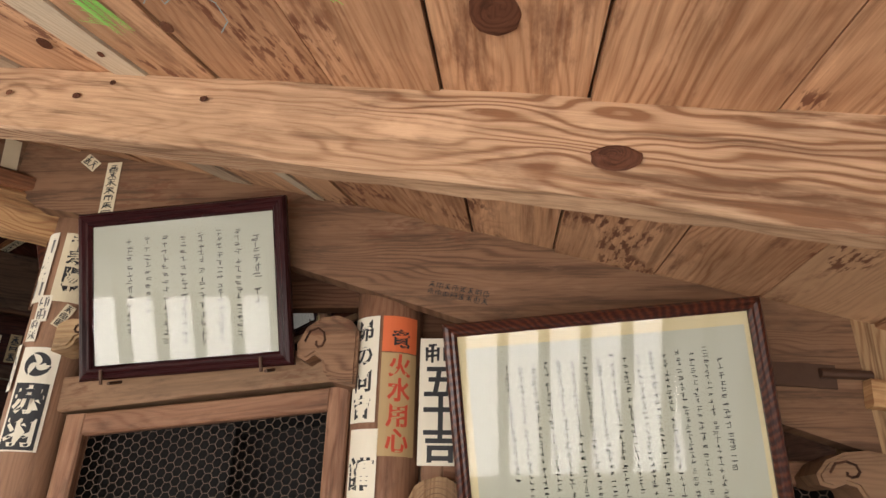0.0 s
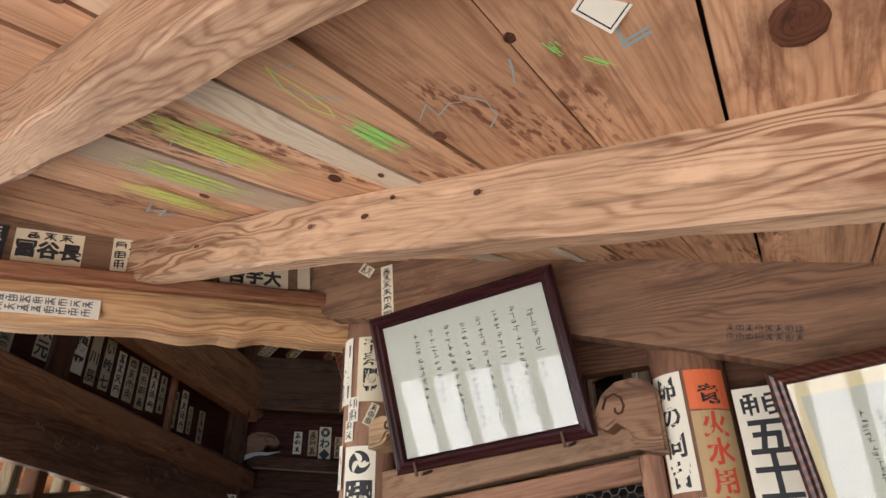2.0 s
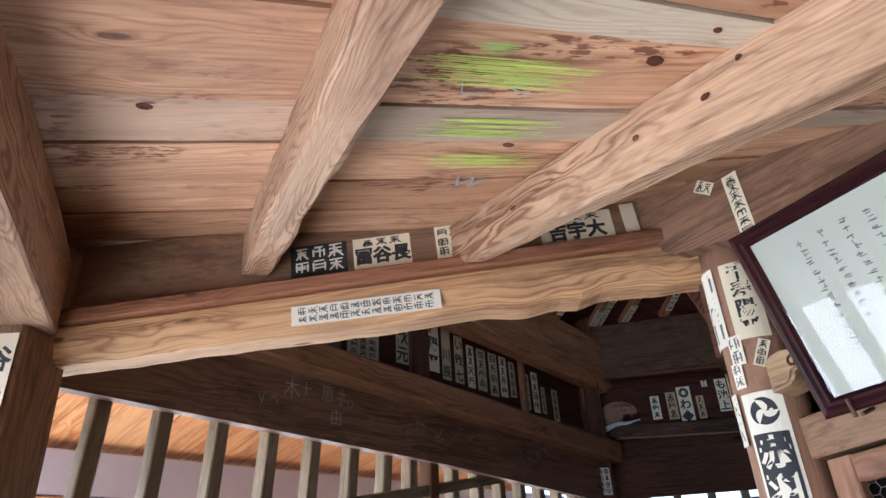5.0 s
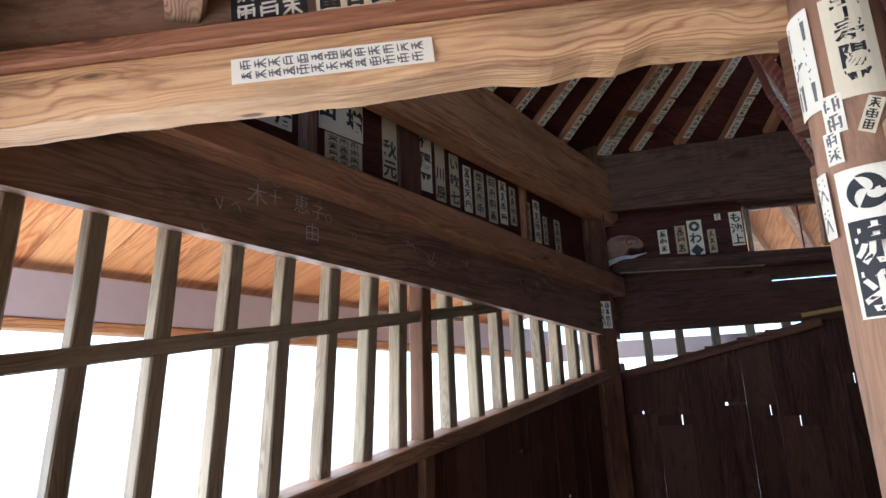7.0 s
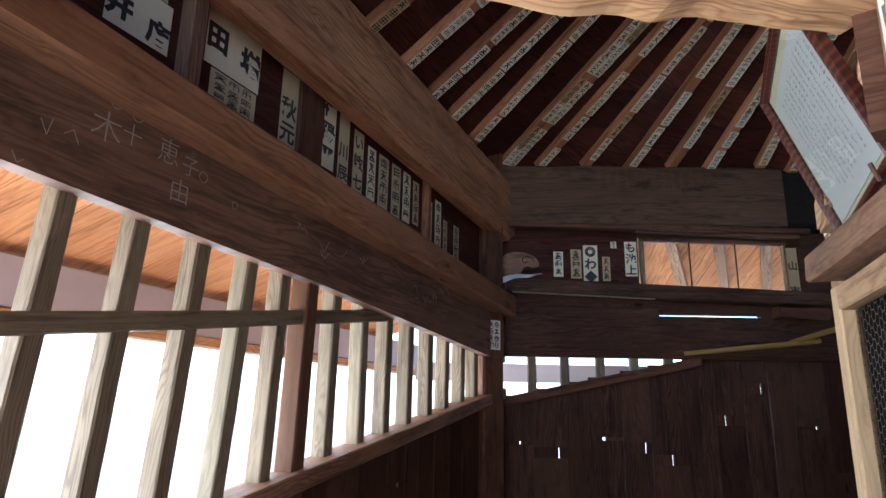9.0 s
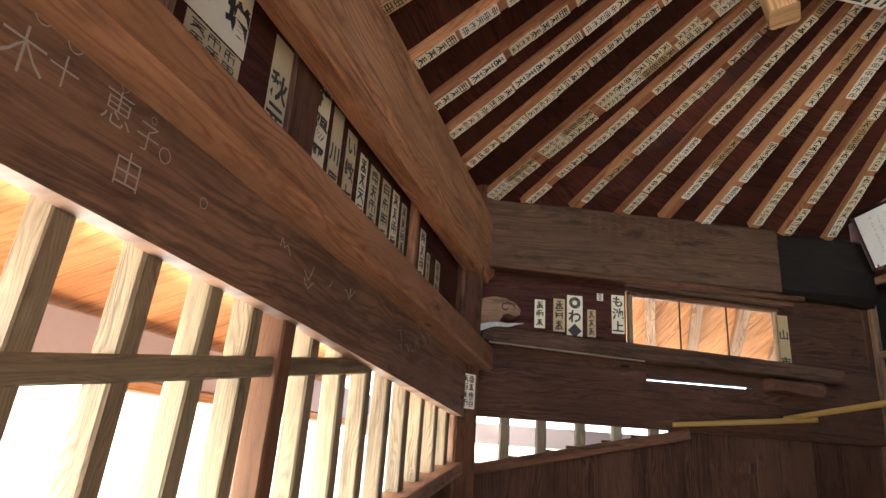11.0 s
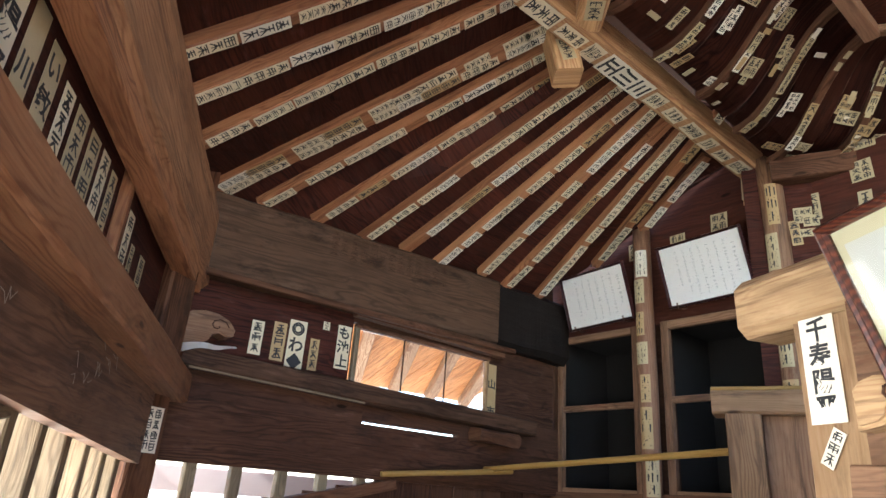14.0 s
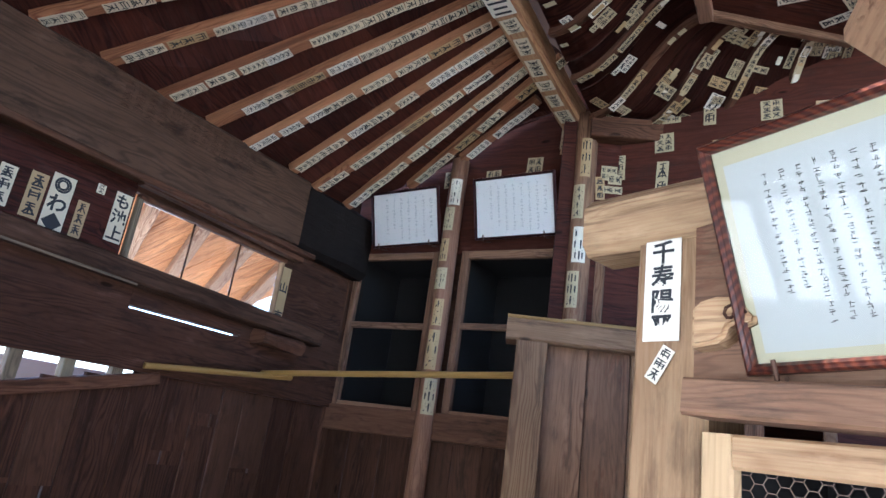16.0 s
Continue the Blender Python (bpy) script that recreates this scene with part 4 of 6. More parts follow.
    o = part("glass_pane", pane, "glass_thin" if paper == "white" else "glass", root, "clear reflecting glass")
    o.matrix_basis = Matrix.Translation((w / 2, h / 2, 0.0115))
    for hx in (0.12, 0.86):
        bm = prism(bmesh.new(), circle(0.0035, 8), 0.05, pose(0, 0, 0, 0, 90, 0), segs=1)
        prism(bm, circle(0.0035, 8), 0.03, Matrix.Translation((0, 0, 0.026)) @ along((0, 0, 0), (0, 1, 0), (0, 0, 1)), segs=1)
        o = part("hook", bm, "iron", root, "rusty bent iron hook")
        o.matrix_basis = Matrix.Translation((w * hx, -0.008, 0.0))
    return root


notice(WC, 0.168, 1.237, 0.045, 0.452, 0.352, 16, 4.5, 8, "frame", "glazed maroon frame with a faded handwritten sheet above the mesh door", 3, fw=0.03)
notice(WC, 0.968, 0.885, 0.11, 0.55, 0.435, 14, 5, 17, "frame_hatched", "large glazed hatched red-brown frame with dense handwriting on a yellowed mount", 4, mount=True, fw=0.024, ink="ink")

# ---- the structure: outer lattice wall of the second bay ----
def sill(s):
    return 0.903 + 0.176 * s


def head(s):
    return 1.405 - 0.062 * s if s < 0 else 1.405 - 0.04 * s


SX0, SX1 = -1.62, 1.60
bars = [-1.42, -1.25, -1.08, -0.905, -0.727, -0.556, -0.383, -0.216, -0.082, 0.17, 0.335, 0.5, 0.665, 0.83, 0.995, 1.16, 1.31]
lattice = empty("lattice_window", Matrix.Translation(W1.at(0, 0.5)), "weathered timber lattice of upright bars with a sloping mid rail and sill, open to daylight", "lattice window")
for i, s in enumerate(bars):
    beam("bar", W1.at(s - (0.048 if s < -0.1 else 0.024 if s < 0 else 0.006 * math.sin(i * 2.3)), sill(s) - 0.02, -0.02), W1.at(s, head(s) + 0.03, -0.02), 0.05, 0.042, "bar", lattice, up=W1.u, wob=0.002, segs=6)
beam("main_post", W1.at(-0.03, -0.4, -0.01), W1.at(0.022, 1.46, -0.01), 0.062, 0.052, "dark", lattice, up=W1.u, wob=0.002)
beam("mid_rail", W1.at(SX0, 1.176 + 0.155 * (SX0 + 0.88), -0.005), W1.at(0.47, 1.176 + 0.155 * (0.47 + 0.88), -0.005), 0.03, 0.042, "bar", lattice, wob=0.001)
beam("sill", W1.at(SX0, sill(SX0) - 0.025, 0.0), W1.at(SX1, sill(SX1) - 0.025, 0.0), 0.10, 0.05, "aged", lattice, wob=0.002)

wedge_board("wall_1", W1, [(SX0, 1.478), (0, 1.410), (SX1, 1.308), (SX1, 1.68), (SX0, 1.74)], 0.006, 0.045, "brown", label="broad dark-brown board with scratched white graffiti, above the lattice", kind="structure")
wedge_board("wall_1_upper", W1, [(SX0, 1.66), (SX1, 1.6), (SX1, 2.4), (SX0, 2.6)], -0.06, -0.015, "sarking", label="dark red-brown boards with pasted votive slips", kind="structure")
beam("shelf_beam", W1.at(SX0, 1.722, 0.065), W1.at(SX1 - 0.06, 1.580, 0.065), 0.12, 0.10, "warm", wob=0.004, c=0.01, label="projecting brown beam with a worn lower edge, above the lattice", category="beam")
beam("wall_batten", W1.at(0.765, 1.66, 0.0), W1.at(0.765, 2.08, 0.0), 0.03, 0.03, "rafter", up=W1.u, label="dark upright batten between rows of slips", category="batten")
beam("wall_batten", W1.at(-0.50, 1.66, 0.0), W1.at(-0.50, 2.2, 0.0), 0.05, 0.045, "aged", up=W1.u, label="dark upright batten between rows of slips", category="batten")
beam("wall_batten", W1.at(-0.02, 1.66, -0.006), W1.at(-0.02, 2.12, -0.006), 0.016, 0.12, "dark", up=W1.u, label="thin orange-brown batten between rows of slips", category="batten")
beam("wall_plate", W1.at(SX0, 2.19 - 0.055 * SX0, 0.03), W1.at(SX1 + 0.03, 2.19 - 0.055 * SX1, 0.03), 0.13, 0.29, "warm", wob=0.004, c=0.02, label="heavy smooth brown wall plate carrying the rafters", category="beam")
beam("plate_fillet", W1.at(SX0, 2.025 - 0.04 * SX0, 0.045), W1.at(SX1 - 0.02, 2.025 - 0.04 * SX1, 0.045), 0.07, 0.06, "rafter", wob=0.002, label="orange-brown fillet under the wall plate", category="beam")

corner = Vector((-1.205, 3.79, 0))
cp = W1.at(1.45, 0, 0.0)
bm = prism(bmesh.new(), rect(0.12, 0.13, 0.008), 3.0, Matrix.Translation((cp.x, cp.y, -0.5)) @ pose(0, 0, 0, 0, -90, 0) @ pose(0, 0, 0, -40, 0, 0), segs=10, wob=0.002)
mesh_ob("corner_post", bm, "dark", label="dark corner post between the two lattices", category="pillar")


def boards(name, wall, s0, s1, ztop, zbot, d, mat, label, seed, holes=False):
    """Upright wall boards with open joints, each a piece of the wall."""
    root = empty(name, Matrix.Translation(wall.at((s0 + s1) / 2, zbot)), label, kind="structure")
    rng = random.Random(seed)
    s = s0
    while s < s1:
        w = min(rng.uniform(0.10, 0.19), s1 - s)
        if w > 0.02:
            gap = 0.004 if rng.random() < 0.22 else 0.0003
            zt = min(ztop(s), ztop(s + w))
            bm = prism(bmesh.new(), rect(0.018, w - gap, 0.002), zt - zbot, segs=8, wob=0.0016, seed=s * 9)
            if holes and rng.random() < 0.6:
                bm.free()
                bm, hz_, hw, hy = bmesh.new(), zt - zbot - rng.uniform(0.12, 0.55), rng.uniform(0.004, 0.008), rng.uniform(-0.3, 0.3) * w
                hh = rng.choice((0.012, 0.016, 0.05))
                hw = 0.0035 if hh > 0.03 else hw
                prism(bm, rect(0.018, w - gap, 0.002), hz_, segs=4, wob=0.001, seed=s * 9)
                prism(bm, rect(0.018, w - gap, 0.002), zt - zbot - hz_ - hh, Matrix.Translation((hz_ + hh, 0, 0)), segs=4, wob=0.001, seed=s * 9)
                e0, e1 = -(w - gap) / 2, (w - gap) / 2
                prism(bm, rect(0.0175, hy - hw - e0, 0.002), hh, Matrix.Translation((hz_, 0, (e0 + hy - hw) / 2)))
                prism(bm, rect(0.0175, e1 - hy - hw, 0.002), hh, Matrix.Translation((hz_, 0, (e1 + hy + hw) / 2)))
            ob = mesh_ob("board", bm, mat, at=along(wall.at(s + w / 2, zbot, d + rng.uniform(-0.004, 0.004)), wall.at(s + w / 2, zt, d), wall.u))
            ob.parent = root
            ob.matrix_basis = root.matrix_basis.inverted() @ ob.matrix_basis
        s += w
    return root


boards("wall_1_boards", W1, SX0, SX1, lambda s: sill(s) - 0.04, -0.6, -0.02, "black", "dark upright boards below the lattice with cracks of daylight", 5, True)


# ---- second wall ----
def sill2(s):
    return 1.136 + 0.217 * (s + 0.71)


E2 = 1.22
boards("wall_2_boards", W2, -0.75, E2, lambda s: min(sill2(s) + 0.022, 1.36), -0.4, -0.02, "black", "dark upright wall boards with knot holes of daylight", 6, True)
lat2 = empty("lattice_window", Matrix.Translation(W2.at(-0.3, 1.0)), "small dark lattice window with a steeply sloping sill", "lattice window")
for s in (-0.585, -0.42, -0.243, -0.073, 0.10):
    beam("bar", W2.at(s, sill2(s) - 0.01, -0.02), W2.at(s, 1.36, -0.02), 0.04, 0.042, "bar", lat2, up=W2.u, wob=0.001, segs=4)
beam("sill", W2.at(-0.75, sill2(-0.75) - 0.014, 0.0), W2.at(0.25, sill2(0.25) - 0.014, 0.0), 0.06, 0.045, "dark", lat2)
wedge_board("wall_2_board", W2, [(-0.75, 1.342), (E2, 1.342), (E2, 1.552), (-0.75, 1.556)], -0.03, 0.02, "black", label="broad black-brown board above the small lattice", kind="structure")
wedge_board("wall_2_board_left", W2, [(-0.75, 1.553), (0.06, 1.553), (0.06, 1.66), (-0.75, 1.66)], -0.03, 0.018, "black", label="black-brown board", kind="structure")
wedge_board("wall_2_board_right", W2, [(0.57, 1.55), (E2, 1.55), (E2, 1.66), (0.57, 1.66)], -0.03, 0.018, "black", label="black-brown board", kind="structure")
wedge_board("wall_2_board_mid", W2, [(0.058, 1.566), (0.572, 1.566), (0.572, 1.66), (0.058, 1.66)], -0.03, 0.019, "black", label="black-brown board over a slot of daylight", kind="structure")
beam("shelf_beam", W2.at(-0.72, 1.695, 0.05), W2.at(0.98, 1.635, 0.05), 0.10, 0.07, "char", c=0.006, wob=0.003, label="dark projecting beam under the window", category="beam")
# pale strip added to paint the light along the shelf beam's lower edge
beam("pale_strip", W2.at(-0.69, 1.655, 0.098), W2.at(0.02, 1.627, 0.098), 0.006, 0.008, "bar", label="thin pale strip painting the lit lower edge of the shelf beam", category="trim", wob=0.001)
# panel with the window's opening
WS0, WS1, WZ0, WZ1 = 0.005, 0.715, 1.655, 1.945
wedge_board("wall_2_panel_left", W2, [(-0.75, 1.66), (WS0 - 0.03, 1.66), (WS0 - 0.03, 2.05), (-0.75, 2.1)], -0.03, 0.0, "sarking", label="dark red-brown panel with pasted slips beside the window", kind="structure")
wedge_board("wall_2_panel_right", W2, [(WS1 + 0.02, 1.60), (E2, 1.60), (E2, 2.06), (WS1 + 0.02, 2.06)], -0.03, 0.0, "black", label="black-brown panel beside the window", kind="structure")
wedge_board("wall_2_panel_top", W2, [(WS0 - 0.03, WZ1 + 0.03), (WS1 + 0.02, WZ1 + 0.012), (WS1 + 0.02, 2.05), (WS0 - 0.03, 2.05)], -0.03, 0.0, "black", label="black-brown strip over the window", kind="structure")
win = empty("window_1", Matrix.Translation(W2.at(0.36, WZ0)), "small wide three-pane window in a thin frame, eaves boards seen through it", kind="structure")
for nm, a, b, w in (("frame_left", (WS0 - 0.012, WZ0 - 0.01), (WS0 - 0.012, WZ1 + 0.01), 0.02), ("frame_right", (WS1 + 0.008, WZ0 - 0.01), (WS1 + 0.008, WZ1), 0.016)):
    beam(nm, W2.at(a[0], a[1], 0.005), W2.at(b[0], b[1], 0.005), 0.03, w, "bar" if "left" in nm else "pillar", win, up=W2.u, wob=0.0004)
beam("frame_top", W2.at(WS0 - 0.02, WZ1 + 0.014, 0.008), W2.at(WS1 + 0.02, WZ1 + 0.0, 0.008), 0.035, 0.02, "dark", win, wob=0.0004)
beam("frame_bottom", W2.at(WS0 - 0.02, WZ0 - 0.006, 0.008), W2.at(WS1 + 0.02, WZ0 - 0.004, 0.008), 0.035, 0.014, "dark", win, wob=0.0004)
for i in range(3):
    a = WS0 + (WS1 - WS0) * i / 3
    bm = bmesh.new()
    w_ = (WS1 - WS0) / 3 - 0.006
    bmesh.ops.create_cube(bm, size=1)
    for v in bm.verts:
        v.co = Vector((v.co.x * w_, v.co.y * (WZ1 - WZ0), v.co.z * 0.003))
    o = part("pane", bm, "glass", win, at=W2.place(a + w_ / 2 + 0.003, (WZ0 + WZ1) / 2, 0.0))
    o.visible_shadow = False
    if i:
        beam("glazing_bar", W2.at(a, WZ0, 0.002), W2.at(a, WZ1, 0.002), 0.008, 0.006, "black", win, up=W2.u, wob=0, segs=1)
beam("wall_plate", W2.at(-0.76, 2.175, 0.03), W2.at(0.72, 2.17, 0.03), 0.12, 0.335, "char", wob=0.005, c=0.015, label="heavy dark wall plate with a faded brush inscription", category="beam")
beam("wall_plate", W2.at(0.723, 2.17, 0.026), W2.at(E2, 2.16, 0.026), 0.12, 0.33, "charred", wob=0.012, c=0.03, segs=24, label="charred black end of the wall plate with a broken surface", category="beam")
beam("plate_fillet", W2.at(-0.72, 2.008, 0.10), W2.at(WS1 + 0.1, 1.985, 0.10), 0.03, 0.026, "dark", wob=0.001, label="thin dark fillet under the dark wall plate", category="beam")
beam("plate_fillet", W2.at(-0.05, 2.0, 0.06), W2.at(WS1 + 0.06, 1.965, 0.06), 0.05, 0.03, "dark", wob=0.001, label="dark moulding over the small window", category="beam")
beam("worn_block", W2.at(0.62, 1.575, 0.07), W2.at(0.86, 1.565, 0.07), 0.10, 0.055, "dark", c=0.024, wob=0.012, label="rounded dark brown block under the shelf beam", category="block", segs=10)
bm = prism(bmesh.new(), circle(0.012, 10), 0.62, along(W2.at(0.16, 1.365, 0.05), W2.at(0.72, 1.42, 0.16)), segs=8, wob=0.002)
mesh_ob("bamboo_rail", bm, "yellow_paint", label="yellow bamboo rail along the dark board wall", category="rail")
a, b = Vector((0.19, 4.10, 1.425)), Vector((0.62, 3.02, 1.50))
bm = prism(bmesh.new(), circle(0.012, 10), (b - a).length, along(a, b), segs=10, wob=0.002)
mesh_ob("bamboo_rail", bm, "yellow_paint", label="yellow bamboo rail spanning to the timber parapet", category="rail")

# ---- niche wall at the end ----
boards("wall_3_boards", WN, -0.10, 2.3, lambda s: 1.28, -0.3, -0.03, "black", "dark upright boards below the niches", 8)
beam("lower_rail", WN.at(-0.08, 1.30, 0.0), WN.at(2.2, 1.34, 0.0), 0.06, 0.12, "dark", label="dark brown rail below the niches", category="beam", wob=0.002)
wedge_board("wall_3_upper", WN, [(-0.2, 2.14), (3.0, 2.14), (3.0, 3.0), (-0.2, 3.0)], -0.05, -0.02, "sarking", label="dark boards above the niches with pasted votive slips", kind="structure")
beam("wall_post", WN.at(0.0, -0.3, 0.0), WN.at(0.0, 2.2, 0.0), 0.07, 0.11, "dark", up=WN.u, label="dark square post at the end of the window wall", category="pillar")
niche(WN, 0.065, 0.562, 1.35, 2.14, "dark timber frame of two stacked openings over a black niche", mat="aged", w=0.035, net=False, d=0.0, mid=1.765)
niche(WN, 0.688, 1.20, 1.35, 2.14, "dark timber frame of two stacked openings over a black niche", mat="aged", w=0.04, net=False, d=0.0, mid=1.775)
niche(WN, 1.34, 2.2, 1.35, 2.14, "dark timber frame of a black niche", mat="aged", w=0.04, net=False, d=0.0, mid=1.775)
q = WN.at(0.622, 0, 0.03)
round_pillar("round_pillar", q.x, q.y, 0.043, -0.3, 2.62, "pillar_red", "slender dark round pillar pasted with votive slips between two niches")
q = WN.at(1.27, 0, 0.03)
round_pillar("round_pillar", q.x, q.y, 0.05, -0.3, 2.78, "aged", "slender dark round pillar under the ridge beam's end")
notice(WN, 0.19, 2.155, 0.05, 0.40, 0.285, 16, 2, 7, "frame", "small glazed dark frame with a handwritten sheet above a niche", 11, fw=0.012, paper="white", ink="ink_pale")
notice(WN, 0.775, 2.178, 0.05, 0.405, 0.29, 17, 1.5, 8, "frame", "small glazed dark frame with a sheet of columns above a niche", 12, fw=0.012, paper="white", ink="ink_pale")

for a, b in ((-0.02, 0.075), (0.55, 0.70), (1.19, 1.35)):
    wedge_board("wall_3_strip", WN, [(a, 1.2), (b, 1.2), (b, 2.2), (a, 2.2)], -0.07, -0.04, "black", label="dark strip of boards between the niches", kind="structure")

# ---- parapet ----
par = empty("parapet", Matrix.Translation((0.6, 3.0, 0)), "weathered timber parapet with a capped rail and board face", "parapet")
pa, pb = Vector((0.56, 3.06, 1.645)), Vector((1.35, 2.2, 1.645))
beam("cap_rail", pa, pb, 0.12, 0.075, "worn", par, wob=0.003, c=0.006)
beam("cap_strip", pa + Vector((0, 0, 0.044)), pb + Vector((0, 0, 0.044)), 0.10, 0.012, "yellow_paint", par, wob=0.001, label="yellow-painted strip on the cap rail")
dirp = (pb - pa).normalized()
pq = pa + dirp * 0.09
beam("post", (pq.x, pq.y, -0.2), (pq.x, pq.y, 1.61), 0.105, 0.105, "worn", par, up=dirp, wob=0.003)
for i in range(5):
    c = pa + dirp * (0.21 + 0.14 * i)
    beam("face_board", (c.x, c.y, -0.2), (c.x, c.y, 1.61), 0.02, 0.137, "aged", par, up=dirp, wob=0.001)

# ---- core wall of the second bay ----
pc = empty("square_pillar", Matrix.Translation((-0.10, 2.065, -0.3)), "square pale worn pillar with a brush-written slip, carrying a rail end", "pillar")
beam("shaft", (-0.035, 2.065, -0.3), (-0.035, 2.065, 1.605), 0.13, 0.13, "pillar", pc, up=(0, 1, 0), wob=0.003, c=0.01)
beam("cap_beam", (-0.032, 1.80, 1.665), (-0.032, 2.25, 1.665), 0.12, 0.115, "pillar", c=0.02, wob=0.004, label="pale brown beam with a rounded end resting on the square pillar", category="beam")
scroll("carved_nosing", WD, 0.545, 1.455, "carved pale scroll nosing beside the square pillar", flip=-1, w=0.10, h=0.075, mat="pillar", d0=0.0, d1=0.04)
wedge_board("wall_4", WD, [(0.02, 1.30), (0.56, 1.345), (0.56, 1.62), (0.02, 1.70)], -0.06, 0.0, "aged", label="brown wall board behind the framed notice", kind="structure")
beam("lintel", (-0.13, 1.50, 1.33), (-0.13, 2.0, 1.345), 0.08, 0.05, "aged", label="brown lintel over the mesh door", category="beam")
niche(WD, 0.08, 0.53, -0.3, 1.30, "pale timber door frame with hexagonal wire netting", mat="pillar", d=0.02)
WDn = Wall((-0.09, 1.933), (-0.06, -0.998), (-0.998, 0.06))
notice(WDn, 0.0, 1.385, 0.01, 0.38, 0.332, 19, 3, 12, "frame_hatched", "glazed banded brown frame with dense handwriting on a yellowed mount", 13, mount=True, fw=0.016, paper="paper_white", back="sticker_white")

# ---- roof over the second bay ----
P_r = Vector((-0.30, 2.79, 2.875))
P_e = Vector((1.10, 3.29, 2.80))
beam("ridge_beam", P_r, P_e, 0.105, 0.12, "header", wob=0.004, c=0.01, label="orange-brown ridge beam pasted with votive slips", category="beam")
beam("cross_beam", (-0.045, 2.835, 2.855), (-0.26, 2.25, 2.865), 0.095, 0.10, "header", wob=0.004, c=0.01, label="orange-brown timber branching off the ridge beam, with pasted slips", category="beam")
rdir = (P_e - P_r).normalized()
FAN = [((-1.134, 3.717, 2.335), (-0.155, 3.002, 2.87), 0.092), ((-0.942, 3.774, 2.353), (-0.097, 3.12, 2.87), 0.048), ((-0.713, 3.841, 2.358), (-0.002, 3.235, 2.87), 0.05),
       ((-0.502, 3.904, 2.333), (0.163, 3.08, 2.859), 0.05), ((-0.285, 3.967, 2.356), (0.269, 3.152, 2.851), 0.05), ((-0.107, 4.02, 2.335), (0.379, 3.182, 2.843), 0.05), ((0.156, 4.098, 2.366), (0.469, 3.139, 2.836), 0.05),
       ((0.301, 4.14, 2.325), (0.59, 3.266, 2.827), 0.05), ((0.513, 4.203, 2.324), (0.667, 3.205, 2.821), 0.045), ((0.758, 4.013, 2.502), (0.742, 3.183, 2.80), 0.042), ((0.86, 3.737, 2.626), (0.894, 3.446, 2.771), 0.042)]
FAN1 = [((-1.175, 3.263, 2.292), (-0.294, 2.852, 2.87)), ((-1.206, 3.01, 2.289), (-0.31, 2.70, 2.87)), ((-1.23, 2.82, 2.30), (-0.36, 2.61, 2.87)), ((-1.259, 2.572, 2.29), (-0.344, 2.42, 2.87)),
        ((-1.29, 2.33, 2.30), (-0.36, 2.22, 2.87)), ((-1.31, 2.1, 2.31), (-0.38, 2.02, 2.88)), ((-1.34, 1.88, 2.32), (-0.40, 1.83, 2.88)), ((-1.37, 1.65, 2.33), (-0.44, 1.64, 2.89)), ((-1.40, 1.42, 2.34), (-0.46, 1.45, 2.90))]


def rafter_line(a, b):
    """The line through a rafter's middle, run out a little behind its foot and up to the ridge."""
    a, b = Vector(a) + Vector((0, 0, 0.033)), Vector(b) + Vector((0, 0, 0.033))
    d = (b - a).normalized()
    return a - d * 0.06, b + d * 0.10


FANS = [(*rafter_line(a, b), w) for a, b, w in FAN] + [(*rafter_line(a, b), 0.05) for a, b in FAN1]
for a, b, w in FANS:
    beam("rafter", a, b, w, 0.042, "rafter", dz=-0.010, wob=0.002, label="orange-brown rafter pasted with votive slips, fanning up to the ridge", category="rafter", group="fan of roof rafters")
bm = bmesh.new()
uvl = bm.loops.layers.uv.verify()


def roof_patch(bm, quads, lift=0.034):
    uvl = bm.loops.layers.uv.verify()
    for q in quads:
        q = [Vector(v) for v in q]
        nrm = (q[1] - q[0]).cross(q[2] - q[0]).normalized()
        nrm = nrm if nrm.z > 0 else -nrm
        lo, hi = [v + nrm * lift for v in q], [v + nrm * (lift + 0.02) for v in q]
        A, B = [bm.verts.new(v) for v in lo], [bm.verts.new(v) for v in hi]
        fs = [bm.faces.new(A), bm.faces.new(B[::-1])] + [bm.faces.new((A[i], B[i], B[(i + 1) % len(q)], A[(i + 1) % len(q)])) for i in range(len(q))]
        for f in fs:
            for lp in f.loops:
                lp[uvl].uv = ((lp.vert.co - q[0]).dot((q[1] - q[0]).normalized()), (lp.vert.co - q[0]).dot((q[-1] - q[0]).normalized()))


seq = [rafter_line(a, b) for a, b in FAN1[::-1]] + [rafter_line(a, b) for a, b, w in FAN] + [(Vector((1.0, 3.45, 2.80)), Vector((1.1, 3.3, 2.86)))]
quads = []
for (a, b), (c, d) in zip(seq, seq[1:]):
    for k in range(5):
        f0, f1 = k / 5 - 0.06 * (k == 0), (k + 1) / 5
        quads.append((a.lerp(b, f0), c.lerp(d, f0), c.lerp(d, f1), a.lerp(b, f1)))
roof_patch(bm, quads, 0.013)
mesh_ob("ceiling_roof", bm, "sarking", label="dark red-brown roof boards above the rafters", kind="structure")
beam("hanging_block", (-0.075, 3.00, 2.94), (-0.045, 2.965, 2.70), 0.10, 0.10, "header", up=(0.3, 0.95, 0), c=0.01, wob=0.002, segs=4, label="light orange timber block at the rafters' meeting under the ridge beam", category="block")

# coved ceiling beyond the ridge
P_c = Vector((1.06, 3.16, 2.76))
T_c = Vector((0.94, 2.556, 2.95))
